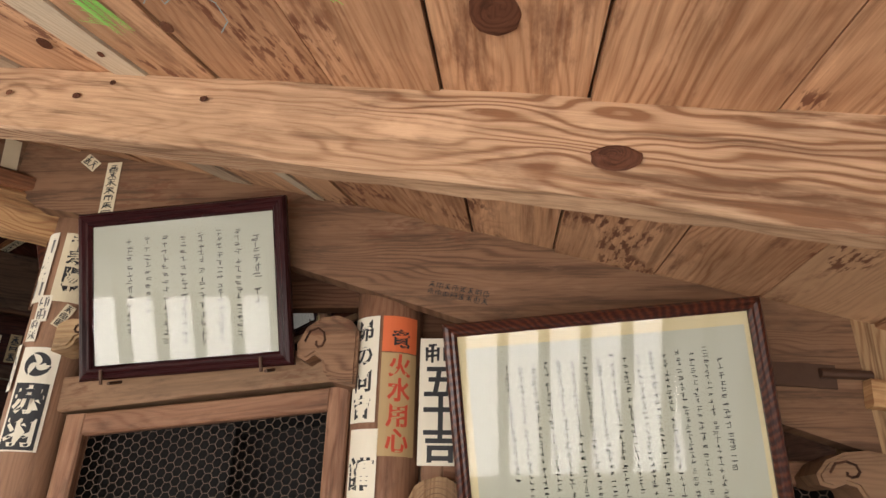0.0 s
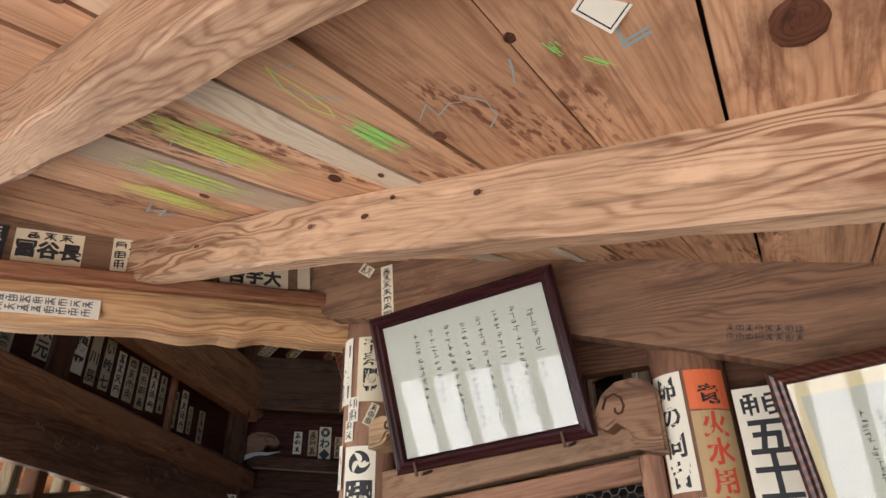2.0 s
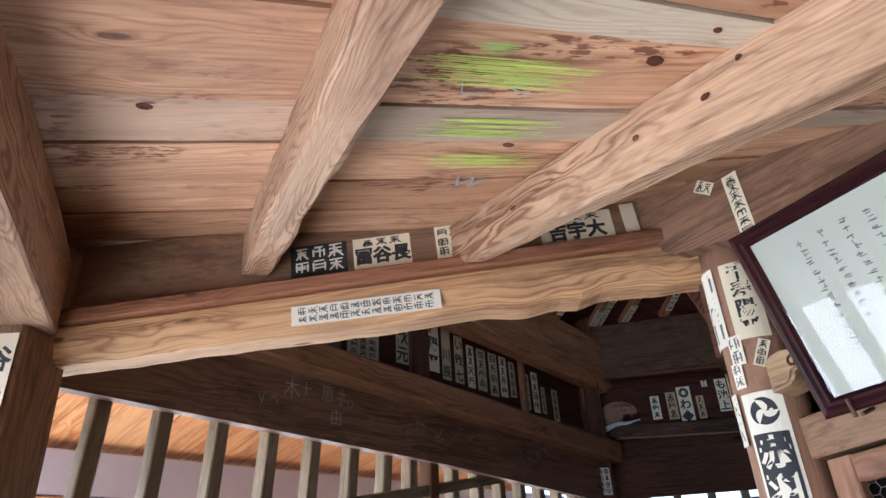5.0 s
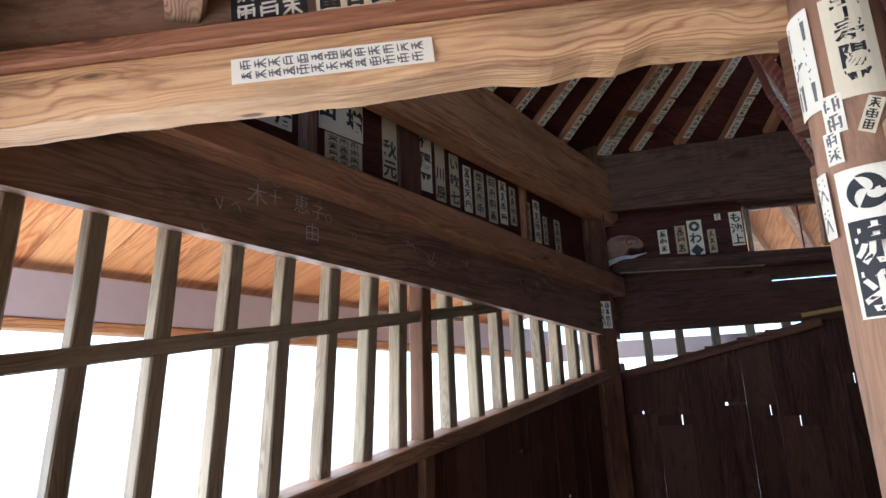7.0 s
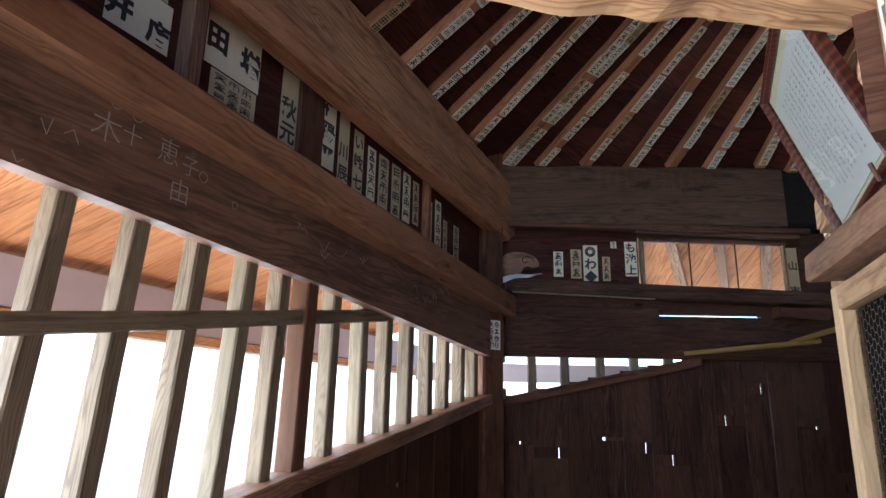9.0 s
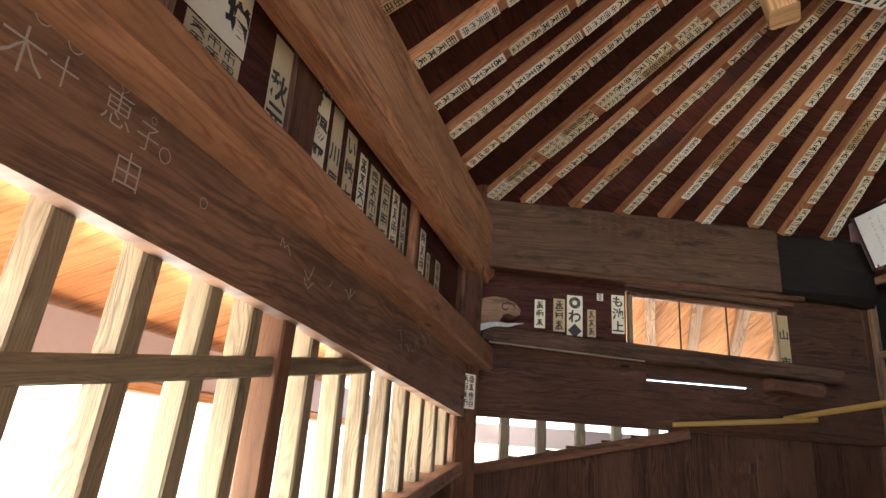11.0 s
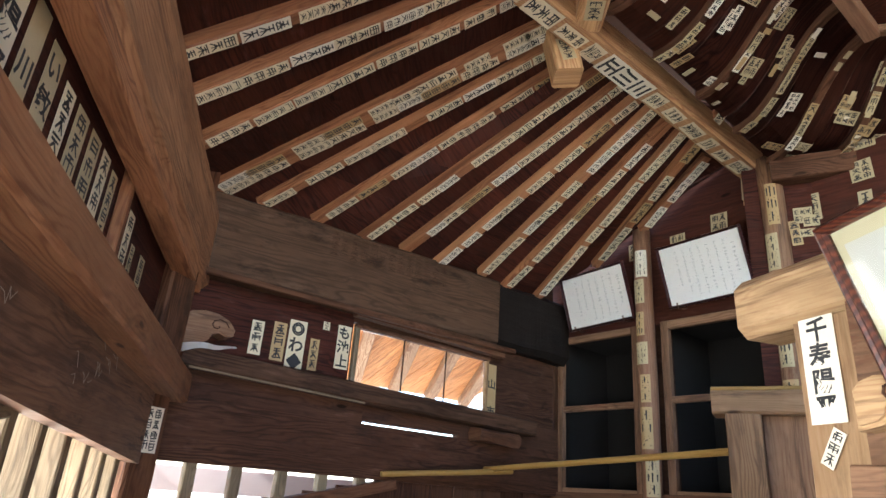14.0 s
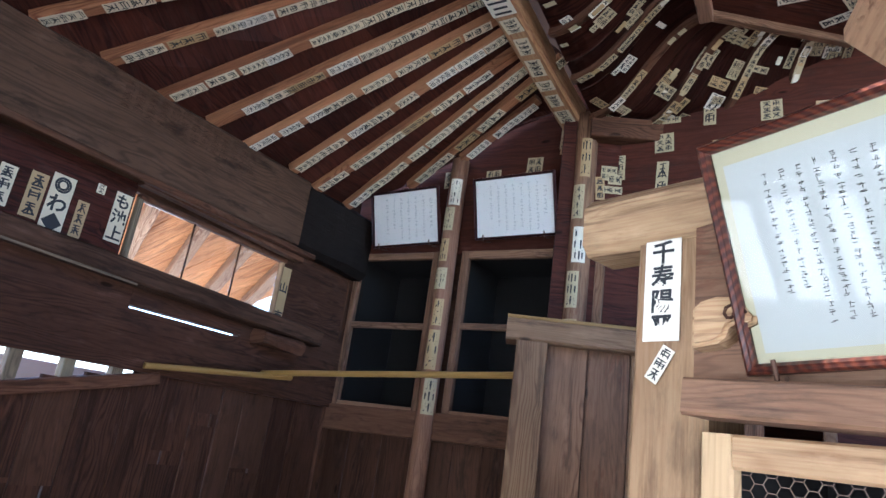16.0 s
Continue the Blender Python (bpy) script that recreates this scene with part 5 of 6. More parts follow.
COVES = [(P_c, Vector((1.78, 2.42, 2.76)), T_c, Vector((1.42, 2.22, 2.95))), (P_c, Vector((-0.55, 2.56, 2.90)), T_c, Vector((-0.25, 2.12, 2.98)))]


def cove(i, u, v):
    """v from the foot (0) up to the flat top (1), along an S-shaped line."""
    a, b, c, d = COVES[i]
    p, q = a.lerp(b, u), c.lerp(d, u)
    w = v * v * (3 - 2 * v)
    x = p.lerp(q, v)
    return Vector((x.x, x.y, p.z + (q.z - p.z) * w - 0.02 * math.sin(v * math.pi * 2)))


def sweep(bm, pts, prof):
    """One bar of the given section swept along a bent line."""
    uvl = bm.loops.layers.uv.verify()
    rings, run, n = [], [0.0], len(prof)
    for i, p in enumerate(pts):
        m = along(pts[max(i - 1, 0)], pts[min(i + 1, len(pts) - 1)])
        m.translation = p
        rings.append([bm.verts.new(m @ Vector((0, y, z))) for y, z in prof])
        run.append(run[-1] + (pts[min(i + 1, len(pts) - 1)] - p).length)
    for i in range(len(pts) - 1):
        for j in range(n):
            f = bm.faces.new((rings[i][j], rings[i + 1][j], rings[i + 1][(j + 1) % n], rings[i][(j + 1) % n]))
            for lp, (u, v) in zip(f.loops, ((run[i], j), (run[i + 1], j), (run[i + 1], j + 1), (run[i], j + 1))):
                lp[uvl].uv = (u, v * 0.014)
    bm.faces.new(rings[0])
    bm.faces.new(rings[-1][::-1])


for ci in (0, 1):
    bm = bmesh.new()
    uvl = bm.loops.layers.uv.verify()
    NB, NV = (9, 14)
    for i in range(NB):
        e = 0.0015
        g = [[bm.verts.new(cove(ci, (i + k) / NB + (e if k == 0 else -e), j / NV) - Vector((0, 0, 0.002 * (i % 3)))) for k in (0, 1)] for j in range(NV + 1)]
        for j in range(NV):
            f = bm.faces.new((g[j][0], g[j + 1][0], g[j + 1][1], g[j][1]))
            for lp, (a, b_) in zip(f.loops, ((j, 0), (j + 1, 0), (j + 1, 1), (j, 1))):
                lp[uvl].uv = (a * 0.05, b_ * 0.13)
    bmesh.ops.solidify(bm, geom=bm.faces[:], thickness=0.015)
    mesh_ob("ceiling_cove", bm, ("sarking", "aged")[ci] if ci == 0 else "sarking", label="dark red S-curved ceiling boards pasted with votive slips", kind="structure")
    for k in range(5 if ci == 0 else 6):
        u = k / 4 if ci == 0 else (k + 1) / 6
        bm = bmesh.new()
        pts = [cove(ci, u, 0.0 + 1.0 * t / 14) - Vector((0, 0, 0.012)) for t in range(15)]
        sweep(bm, pts, rect(0.032, 0.03, 0.004))
        mesh_ob("curved_batten", bm, "dark", label="S-curved brown batten following the coved ceiling", category="batten", group="battens of the coved ceiling")
beam("cove_beam", T_c - Vector((0, 0, 0.01)), COVES[0][3] - Vector((0, 0, 0.01)), 0.035, 0.035, "aged", wob=0.002, label="brown beam along the top of the coved ceiling", category="beam")
beam("cove_beam", T_c - Vector((0, 0, 0.02)), COVES[1][3] - Vector((0, 0, 0.02)), 0.05, 0.06, "pillar_red", wob=0.002, label="brown beam along the top of the coved ceiling", category="beam")
bm = bmesh.new()
roof_patch(bm, [(T_c, COVES[0][3], Vector((1.2, 1.0, 3.05)), Vector((0.2, 1.4, 3.05))), (T_c, Vector((0.2, 1.4, 3.05)), Vector((-0.7, 1.6, 3.0)), COVES[1][3])], 0.0)
mesh_ob("ceiling_top", bm, "sarking", label="dark flat ceiling boards pasted with votive slips", kind="structure")
beam("wall_head_beam", P_c - Vector((0, 0, 0.07)), COVES[0][1] - Vector((0, 0, 0.07)), 0.08, 0.10, "dark", wob=0.003, label="dark beam at the foot of the coved ceiling", category="beam")
WF = Wall((1.06, 3.18), (0.697, -0.717), (-0.717, -0.697))
wedge_board("wall_5", WF, [(-0.1, 1.2), (1.3, 1.2), (1.3, 2.75), (-0.1, 2.75)], -0.05, -0.02, "sarking", label="dark red boards pasted with votive slips", kind="structure")

# closing roof and floor
bm = bmesh.new()
bmesh.ops.create_cube(bm, size=1)
for v in bm.verts:
    v.co = Vector((0.5 + v.co.x * 4.4, 2.1 + v.co.y * 4.6, 3.42 + v.co.z * 0.04))
mesh_ob("ceiling_closing", bm, "black", label="dark boards closing the roof space", kind="structure")
for nm, q in (("wall_close_a", ((2.4, -1.4), (2.4, 3.2))), ("wall_close_b", ((2.4, 3.2), (1.2, 3.2)))):
    a, b = Vector((*q[0], 0)), Vector((*q[1], 0))
    bm = prism(bmesh.new(), rect(4.2, 0.05), (b - a).length, along(a + Vector((0, 0, 1.4)), b + Vector((0, 0, 1.4)), (a - b).cross(Vector((0, 0, 1)))))
    mesh_ob(nm, bm, "dark", label="dark boarded core wall", kind="structure")

bm = bmesh.new()
uvl = bm.loops.layers.uv.verify()
for k in range(34):
    y0 = -1.4 + k * 0.17
    x0, x1 = -1.75, 2.4
    z = lambda x, y: floor_z(x, y)
    vs = []
    for dz in (0, -0.03):
        for x, y in ((x0, y0), (x1, y0), (x1, y0 + 0.166), (x0, y0 + 0.166)):
            vs.append(bm.verts.new((x, y, z(x, y) + dz)))
    for fi in ((0, 1, 2, 3), (7, 6, 5, 4), (0, 4, 5, 1), (1, 5, 6, 2), (2, 6, 7, 3), (3, 7, 4, 0)):
        f = bm.faces.new([vs[i] for i in fi])
        for lp in f.loops:
            lp[uvl].uv = (lp.vert.co.x, lp.vert.co.y)
mesh_ob("floor", bm, "aged", label="brown plank ramp floor", kind="structure")

bm = bmesh.new()
vs = [bm.verts.new((x, y, floor_z(x, y) - 0.05)) for x, y in ((-1.75, -1.4), (0.3, -1.4), (2.4, -1.4), (2.4, 4.4), (0.3, 4.4), (-1.75, 4.4))]
faces = [bm.faces.new((vs[0], vs[1], vs[4], vs[5])), bm.faces.new((vs[1], vs[2], vs[3], vs[4]))]
bmesh.ops.solidify(bm, geom=faces, thickness=0.02)
mesh_ob("floor_backing", bm, "dark", label="dark boards under the floor planks", kind="structure")

# entrance-side lattice
W0L = 3.9
lat0 = empty("lattice_window", Matrix.Translation(W0.at(1.9, 0)), "timber lattice on the entrance side, open to daylight", "lattice window")
for i in range(22):
    s = 0.15 + i * 0.17
    beam("bar", W0.at(s, 0.35, 0), W0.at(s, 1.30, 0), 0.05, 0.042, "bar", lat0, up=W0.u, wob=0.001, segs=2)
beam("sill", W0.at(0, 0.33, 0), W0.at(W0L, 0.33, 0), 0.09, 0.06, "aged", lat0)
beam("head", W0.at(0, 1.34, 0), W0.at(W0L, 1.30, 0), 0.10, 0.12, "aged", lat0)
boards("wall_0_boards", W0, 0, W0L, lambda s: 0.31, -0.8, 0, "dark", "dark boards below the entrance-side lattice", 9)

# ---- outside: eaves, ground, trees ----
def eave(wall, s0, s1, zin, zout, out, label):
    root = empty("eaves", Matrix.Translation(wall.at((s0 + s1) / 2, zin)), label, kind="structure")
    n = int((s1 - s0) / 0.2)
    for i in range(n):
        a, b = s0 + (s1 - s0) * i / n, s0 + (s1 - s0) * (i + 1) / n
        m = along(wall.at((a + b) / 2, zin, -0.06), wall.at((a + b) / 2 - 0.0, zout, -out))
        ob = mesh_ob("soffit_board", prism(bmesh.new(), rect((b - a) - 0.004, 0.02, 0.002), math.hypot(out, zin - zout), wob=0.001), "eave", at=m)
        ob.parent = root
        ob.matrix_basis = root.matrix_basis.inverted() @ ob.matrix_basis
    return root


wedge_board("wall_2_top", W2, [(-0.8, 2.25), (E2, 2.15), (E2, 2.5), (-0.8, 2.5)], -0.06, -0.035, "black", label="dark boards closing the gap over the wall plate", kind="structure")
eave(W1, -2.6, 1.9, 1.72, 1.50, 0.85, "orange-brown eaves boards outside the lattice")
beam("eaves_beam", W1.at(-2.6, 1.40, -0.80), W1.at(2.4, 1.40, -0.80), 0.10, 0.15, "plaster", label="grey weathered beam under the eaves outside", category="beam")
beam("eaves_fillet", W1.at(-2.6, 1.305, -0.78), W1.at(2.4, 1.305, -0.78), 0.07, 0.035, "header", label="light wood fillet under the grey beam outside", category="beam")
eave(W2, -1.2, 1.5, 2.25, 1.95, 1.1, "orange-brown eaves boards outside the small window")
for i in range(7):
    s = -0.7 + i * 0.28
    beam("eaves_rafter", W2.at(s, 2.18, -0.08), W2.at(s + 0.45, 1.90, -1.1), 0.06, 0.07, "joist", label="light orange rafter under the outer eaves", category="rafter", group="outer eaves rafters")
beam("eaves_beam", W2.at(-1.2, 1.29, -0.5), W2.at(1.5, 1.29, -0.5), 0.10, 0.10, "plaster", label="pale beam outside the small lattice", category="beam")
bm = bmesh.new()
bmesh.ops.create_grid(bm, x_segments=40, y_segments=40, size=300)
for v in bm.verts:
    v.co.z = -2.6 + (0.25 * noise.noise(v.co * 0.05) if v.co.length > 12 else 0)
mesh_ob("ground", bm, "ground", label="pale gravel ground outside", kind="structure")


def tree(x, y, seed, h=7.0):
    rng = random.Random(seed)
    root = empty("maple_tree", Matrix.Translation((x, y, -2.6)), "maple tree in red autumn leaf", "tree")
    bm = bmesh.new()
    tips = []

    def limb(p, d, r, L, depth):
        q = p + d * L
        m = along(p, q, (0.3, 0.9, 0.2))
        uvl = bm.loops.layers.uv.verify()
        ring = [[bm.verts.new(m @ Vector((k * L, rr * math.cos(t * 1.0472), rr * math.sin(t * 1.0472)))) for t in range(6)] for k, rr in ((0, r), (1, r * 0.65))]
        for t in range(6):
            bm.faces.new((ring[0][t], ring[1][t], ring[1][(t + 1) % 6], ring[0][(t + 1) % 6]))
        if depth == 0:
            tips.append(q)
            return
        for _ in range(3):
            nd = (d + Vector((rng.uniform(-0.9, 0.9), rng.uniform(-0.9, 0.9), rng.uniform(-0.2, 0.5)))).normalized()
            limb(q, nd, r * 0.6, L * 0.72, depth - 1)

    limb(Vector((0, 0, 0)), Vector((0.05, 0.02, 1)).normalized(), 0.16, h * 0.3, 4)
    part("trunk", bm, "bark", root)
    bm = bmesh.new()
    for tip in tips:
        for _ in range(16):
            c = tip + Vector([rng.gauss(0, 0.4) for _ in range(3)])
            m = Matrix.Translation(c) @ Euler([rng.uniform(0, 6) for _ in range(3)]).to_matrix().to_4x4()
            s = rng.uniform(0.06, 0.13)
            bm.faces.new([bm.verts.new(m @ Vector(v) * 1.0) for v in ((-s, 0, 0), (0, -s * 0.6, 0), (s, 0, 0), (0, s * 0.6, s * 0.2))])
    part("crown", bm, "leaf", root, "red maple leaves with gaps")
    return root


for x, y, sd_ in ((-14, -5, 1), (-16, -1, 2), (-12, -11, 3), (3, -14, 5)):
    tree(x, y, sd_, 5.0)

# ---- votive slips, chalk and other small things ----
def bend(ob, r):
    """Wraps a slip and its lettering round a vertical cylinder of radius r."""
    for o in (ob, *ob.children):
        bm = bmesh.new()
        bm.from_mesh(o.data)
        if o is ob:
            bmesh.ops.bisect_plane(bm, geom=bm.verts[:] + bm.edges[:] + bm.faces[:], plane_co=(0, 0, 0), plane_no=(1, 0, 0))
            for f in (-0.6, -0.3, 0.3, 0.6):
                w = max(v.co.x for v in bm.verts)
                bmesh.ops.bisect_plane(bm, geom=bm.verts[:] + bm.edges[:] + bm.faces[:], plane_co=(w * f, 0, 0), plane_no=(1, 0, 0))
        for v in bm.verts:
            x, z = v.co.x, v.co.z
            v.co.x, v.co.z = (r + z) * math.sin(x / r), (r + z) * math.cos(x / r) - r
        bm.to_mesh(o.data)
        bm.free()


def facing(x, y, z, deg):
    n = Vector((math.cos(radians(deg)), math.sin(radians(deg)), 0))
    side = Vector((0, 0, 1)).cross(n)
    return Matrix.Translation((x, y, z)) @ Matrix((side, (0, 0, 1), n)).transposed().to_4x4()


def on_pillar(cx, cy, r, z, deg, w, h, text="", paper="sticker_white", label="", ink="ink", tilt=0.0, rows=4, cols=1, seed=0, size=None):
    rr = r + 0.0035
    m = facing(cx + rr * math.cos(radians(deg)), cy + rr * math.sin(radians(deg)), z, deg)
    ob = sticker(m, w, h, text, paper, label, rows, cols, seed, ink, tilt, size)
    if abs(tilt) < 1:
        bend(ob, rr)
    return ob


W_ = "white paper votive slip with bold black characters, pasted on the pillar"
p = WC.at(0.035, 0, -0.03)
on_pillar(p.x, p.y, 0.066, 1.205, -100, 0.078, 0.215, label="white votive slip with a black crest at its head", rows=3, cols=1, seed=5, text="　")
on_pillar(p.x, p.y, 0.0668, 1.168, -100, 0.066, 0.135, "赤羽", "ink", "black lower half of a votive slip with large white characters", ink="sticker_white", seed=6)
ob = bmesh.new()
for k in range(3):
    for j in range(8):
        a = k * 2.094 + j * 0.25
        r0, r1, w0, w1 = 0.011 + 0.0012 * j, 0.011 + 0.0012 * (j + 1), 0.009 * (1 - j / 9), 0.009 * (1 - (j + 1) / 9)
        q = [(math.cos(a) * (r0 - w0), math.sin(a) * (r0 - w0)), (math.cos(a) * (r0 + w0), math.sin(a) * (r0 + w0)),
             (math.cos(a + 0.26) * (r1 + w1), math.sin(a + 0.26) * (r1 + w1)), (math.cos(a + 0.26) * (r1 - w1), math.sin(a + 0.26) * (r1 - w1))]
        ob.faces.new([ob.verts.new((x * 1.25, y * 1.25, 0)) for x, y in q])
rr = 0.0715
mm = facing(p.x + rr * math.cos(radians(-100)), p.y + rr * math.sin(radians(-100)), 1.275, -100)
for v in ob.verts:
    v.co.z = math.sqrt(max(0, rr * rr - v.co.x ** 2)) - rr
mesh_ob("crest", ob, "ink", at=mm, label="black three-comma whorl crest printed on the slip", category="crest")
on_pillar(p.x, p.y, 0.066, 1.50, -84, 0.066, 0.165, "千寿陽平", "sticker", W_, size=0.04)
on_pillar(p.x, p.y, 0.066, 1.50, -150, 0.06, 0.17, "", "sticker_white", "worn white votive slip with faded black characters", "ink_faint", rows=3, seed=2)
on_pillar(p.x, p.y, 0.066, 1.385, -80, 0.022, 0.055, "", "sticker", "tiny tilted cream slip with black writing", tilt=-24, rows=3, seed=3)
for i, (z, dg, w, h) in enumerate(((1.40, -118, 0.03, 0.06), (1.35, -126, 0.025, 0.05), (1.27, -156, 0.03, 0.10))):
    on_pillar(p.x, p.y, 0.066, z, dg, w, h, "", "sticker_white", "torn remains of a pale paper slip", "ink_faint", rows=2, seed=20 + i)
sticker(WC.place(0.142, 1.672, 0.076), 0.034, 0.15, "", "sticker", "narrow crested cream slip with black characters on the sloping board", rows=7, seed=4, tilt=3)
sticker(WC.place(0.078, 1.748, 0.076), 0.044, 0.028, "", "sticker", "tiny rectangular cream slip with a black border, on the sloping board", rows=1, cols=2, seed=6, tilt=-38)
p = WC.at(0.797, 0, -0.015)
on_pillar(p.x, p.y, 0.071, 1.265, -146, 0.066, 0.215, "昴の同吉", "sticker_white", W_, seed=7, size=0.047)
on_pillar(p.x, p.y, 0.071, 1.02, -140, 0.066, 0.25, "講飯", "sticker_white", W_, seed=8)
on_pillar(p.x, p.y, 0.071, 1.335, -86, 0.078, 0.075, "竜", "sticker_orange", "orange votive slip with a pale sun crest and a dark character", seed=9, size=0.04)
on_pillar(p.x, p.y, 0.071, 1.195, -86, 0.078, 0.20, "火水用心", "sticker_ochre", "ochre votive slip with red characters", ink="ink_red", seed=10)
ob = sticker(WC.place(0.915, 1.205, 0.035), 0.088, 0.25, "　五十吉", "sticker_white", "large white votive slip with very bold black characters beside the frame", seed=11, size=0.072)
bm = bars_bm(0.075, 0.045, 1, 2, random.Random(8), bold=1.5)
bmesh.ops.translate(bm, vec=(0, 0.093, 0), verts=bm.verts)
part("small_lettering", bm, "ink", ob, "pair of small black characters")
p = WC.at(1.775, 0, 0)
sticker(WC.place(1.79, 1.42, 0.09), 0.09, 0.03, "", "pillar", "brush inscription on the pillar", rows=1, cols=5, seed=12)

# header slips
HF = [(0.897, 1.703, 0.133, 0.080, "ink", "sticker_white", 2, 3, "", "black votive slip with white crests and letters on the frieze board"),
      (0.748, 1.713, 0.136, 0.083, "sticker", "ink", 1, 3, "冨谷長", "cream votive slip with three bold black characters on the frieze board"),
      (0.589, 1.730, 0.064, 0.085, "sticker", "ink", 3, 2, "", "small cream votive slip with two columns on the frieze board"),
      (0.286, 1.748, 0.175, 0.074, "sticker", "ink", 1, 3, "吉宇大", "long cream votive slip with bold black characters on the frieze board")]
for s, z, w, h, paper, ink, rows, cols, text, lab in HF:
    m = WH.place(s, z, -0.018) @ pose(0, 0, 0, 0, 0, 4.6)
    ob = mesh_ob("votive_sticker", sheet(w, h), paper, at=m, label=lab, category="paper sticker")
    if text:
        bm = glyph_mesh(text, min(h * 0.62, w / 3.1), vertical=False, bold=0.045)
        bmesh.ops.translate(bm, vec=(0, h * 0.18, 0.001), verts=bm.verts)
        top = bars_bm(w * 0.72, h * 0.22, 1, 3, random.Random(4), bold=1.9)
        bmesh.ops.translate(top, vec=(0, h * 0.33, 0), verts=top.verts)
        tmp = bpy.data.meshes.new("marks")
        top.to_mesh(tmp), top.free()
        bm.from_mesh(tmp)
        bpy.data.meshes.remove(tmp)
    else:
        bm = bars_bm(w * 0.9, h * 0.9, rows, cols, random.Random(int(s * 100)))
    part("lettering", bm, ink, ob, "brush-written characters")
sticker(WH.place(0.157, 1.765, -0.018), 0.034, 0.075, "", "sticker", "blank pale paper strip on the frieze board", rows=1, ink="sticker", tilt=5)
sticker(WH.place(0.78, 1.560, 0.0168) @ pose(0, 0, 0, 0, 0, 94), 0.045, 0.33, "", "sticker_white", "long worn white paper strip with smudged writing on the header beam", rows=13, cols=2, ink="ink_faint", seed=31)
sticker(WH.place(1.50, 1.38, 0.118), 0.06, 0.26, "谷中小", "sticker", "tall cream votive slip with white-on-black characters on the corner pillar", seed=32)

# slips on the upper boards of wall 1
S1 = [(-0.63, 1.895, 0.165, 0.125, "　", 0), (-0.64, 2.03, 0.15, 0.14, "", 2), (-0.84, 1.95, 0.12, 0.2, "", 1), (-0.345, 1.97, 0.195, 0.17, "　", 0), (-0.335, 1.825, 0.165, 0.11, "", 3), (-0.115, 1.905, 0.075, 0.23, "　秋元", 1), (0.083, 1.92, 0.075, 0.25, "祥陽平", 1), (0.172, 1.895, 0.06, 0.24, "　川辰", 1),
      (0.262, 1.885, 0.062, 0.22, "い敏七", 1), (0.35, 1.87, 0.055, 0.20, "", 1), (0.435, 1.87, 0.07, 0.20, "", 1), (0.53, 1.865, 0.068, 0.21, "", 1), (0.615, 1.87, 0.06, 0.20, "", 1), (0.695, 1.87, 0.05, 0.18, "", 1),
      (0.82, 1.83, 0.05, 0.18, "", 1), (0.905, 1.84, 0.06, 0.21, "", 1), (0.98, 1.81, 0.04, 0.14, "", 1), (1.10, 1.80, 0.06, 0.17, "", 1), (-1.02, 1.95, 0.12, 0.2, "", 2)]
for i, (s, z, w, h, text, cols) in enumerate(S1):
    sticker(W1.place(s, z, -0.0145), w, h, text, ("sticker", "sticker_aged", "sticker_aged")[i % 3], "tall cream votive slip with bold black characters on the dark boards" if not cols - 1 else "wide cream votive slip with two columns of black characters", rows=4, cols=cols, seed=50 + i, tilt=0.6 * math.sin(i * 3.1))
for s, z, g, sz in ((-0.705, 1.578, "木", 0.07), (-0.648, 1.585, "十", 0.05), (-0.556, 1.585, "恵", 0.06), (-0.495, 1.574, "子", 0.05), (-0.516, 1.51, "由", 0.06)):
    bm = glyph_mesh(g, sz, bold=-0.012)
    mesh_ob("chalk_graffiti", bm, "chalk_white", at=W1.place(s, z + sz * 0.5, 0.0468), label="scratched pale graffiti character on the dark board", category="graffiti")
for s, z, r in ((-0.692, 1.637, 0.014), (-0.642, 1.63, 0.013), (-0.553, 1.622, 0.007), (-0.49, 1.605, 0.006), (-0.455, 1.565, 0.013), (-0.35, 1.53, 0.010)):
    bm = bmesh.new()
    ring = [[bm.verts.new((k * r * math.cos(a * 0.5236), k * r * math.sin(a * 0.5236), 0)) for a in range(12)] for k in (0.86, 1.0)]
    for a in range(12):
        bm.faces.new((ring[0][a], ring[1][a], ring[1][(a + 1) % 12], ring[0][(a + 1) % 12]))
    mesh_ob("scratched_ring", bm, "chalk_white", at=W1.place(s, z, 0.0468), label="small pale scratched circle above a graffiti character", category="graffiti")
rng = random.Random(77)
for i in range(16):
    bm = bmesh.new()
    s, z = rng.uniform(-1.0, 1.0), rng.uniform(1.46, 1.57)
    pts = [(s + 0.01 * k + rng.uniform(-0.006, 0.006), z + rng.uniform(-0.02, 0.02)) for k in range(rng.choice((3, 4, 6)))]
    for a, b in zip(pts, pts[1:]):
        prism(bm, [(-0.0008, -0.0002), (0.0008, -0.0002), (0.0008, 0.0003), (-0.0008, 0.0003)], math.hypot(b[0] - a[0], b[1] - a[1]), along(W1.at(*a, 0.0455), W1.at(*b, 0.0455), W1.n))
    mesh_ob("scratched_graffiti", bm, "chalk_white", label="thin pale scratched scrawl on the dark board", category="graffiti")

for s, z, g, sz in ((-0.68, 1.885, "井", 0.068), (-0.578, 1.872, "店", 0.062), (-0.405, 1.965, "田", 0.075), (-0.285, 1.955, "増", 0.075)):
    bm = glyph_mesh(g, sz, bold=0.05)
    mesh_ob("brush_character", bm, "ink", at=W1.place(s, z + sz * 0.5, -0.0128), label="bold black brush character printed on a votive slip", category="lettering")

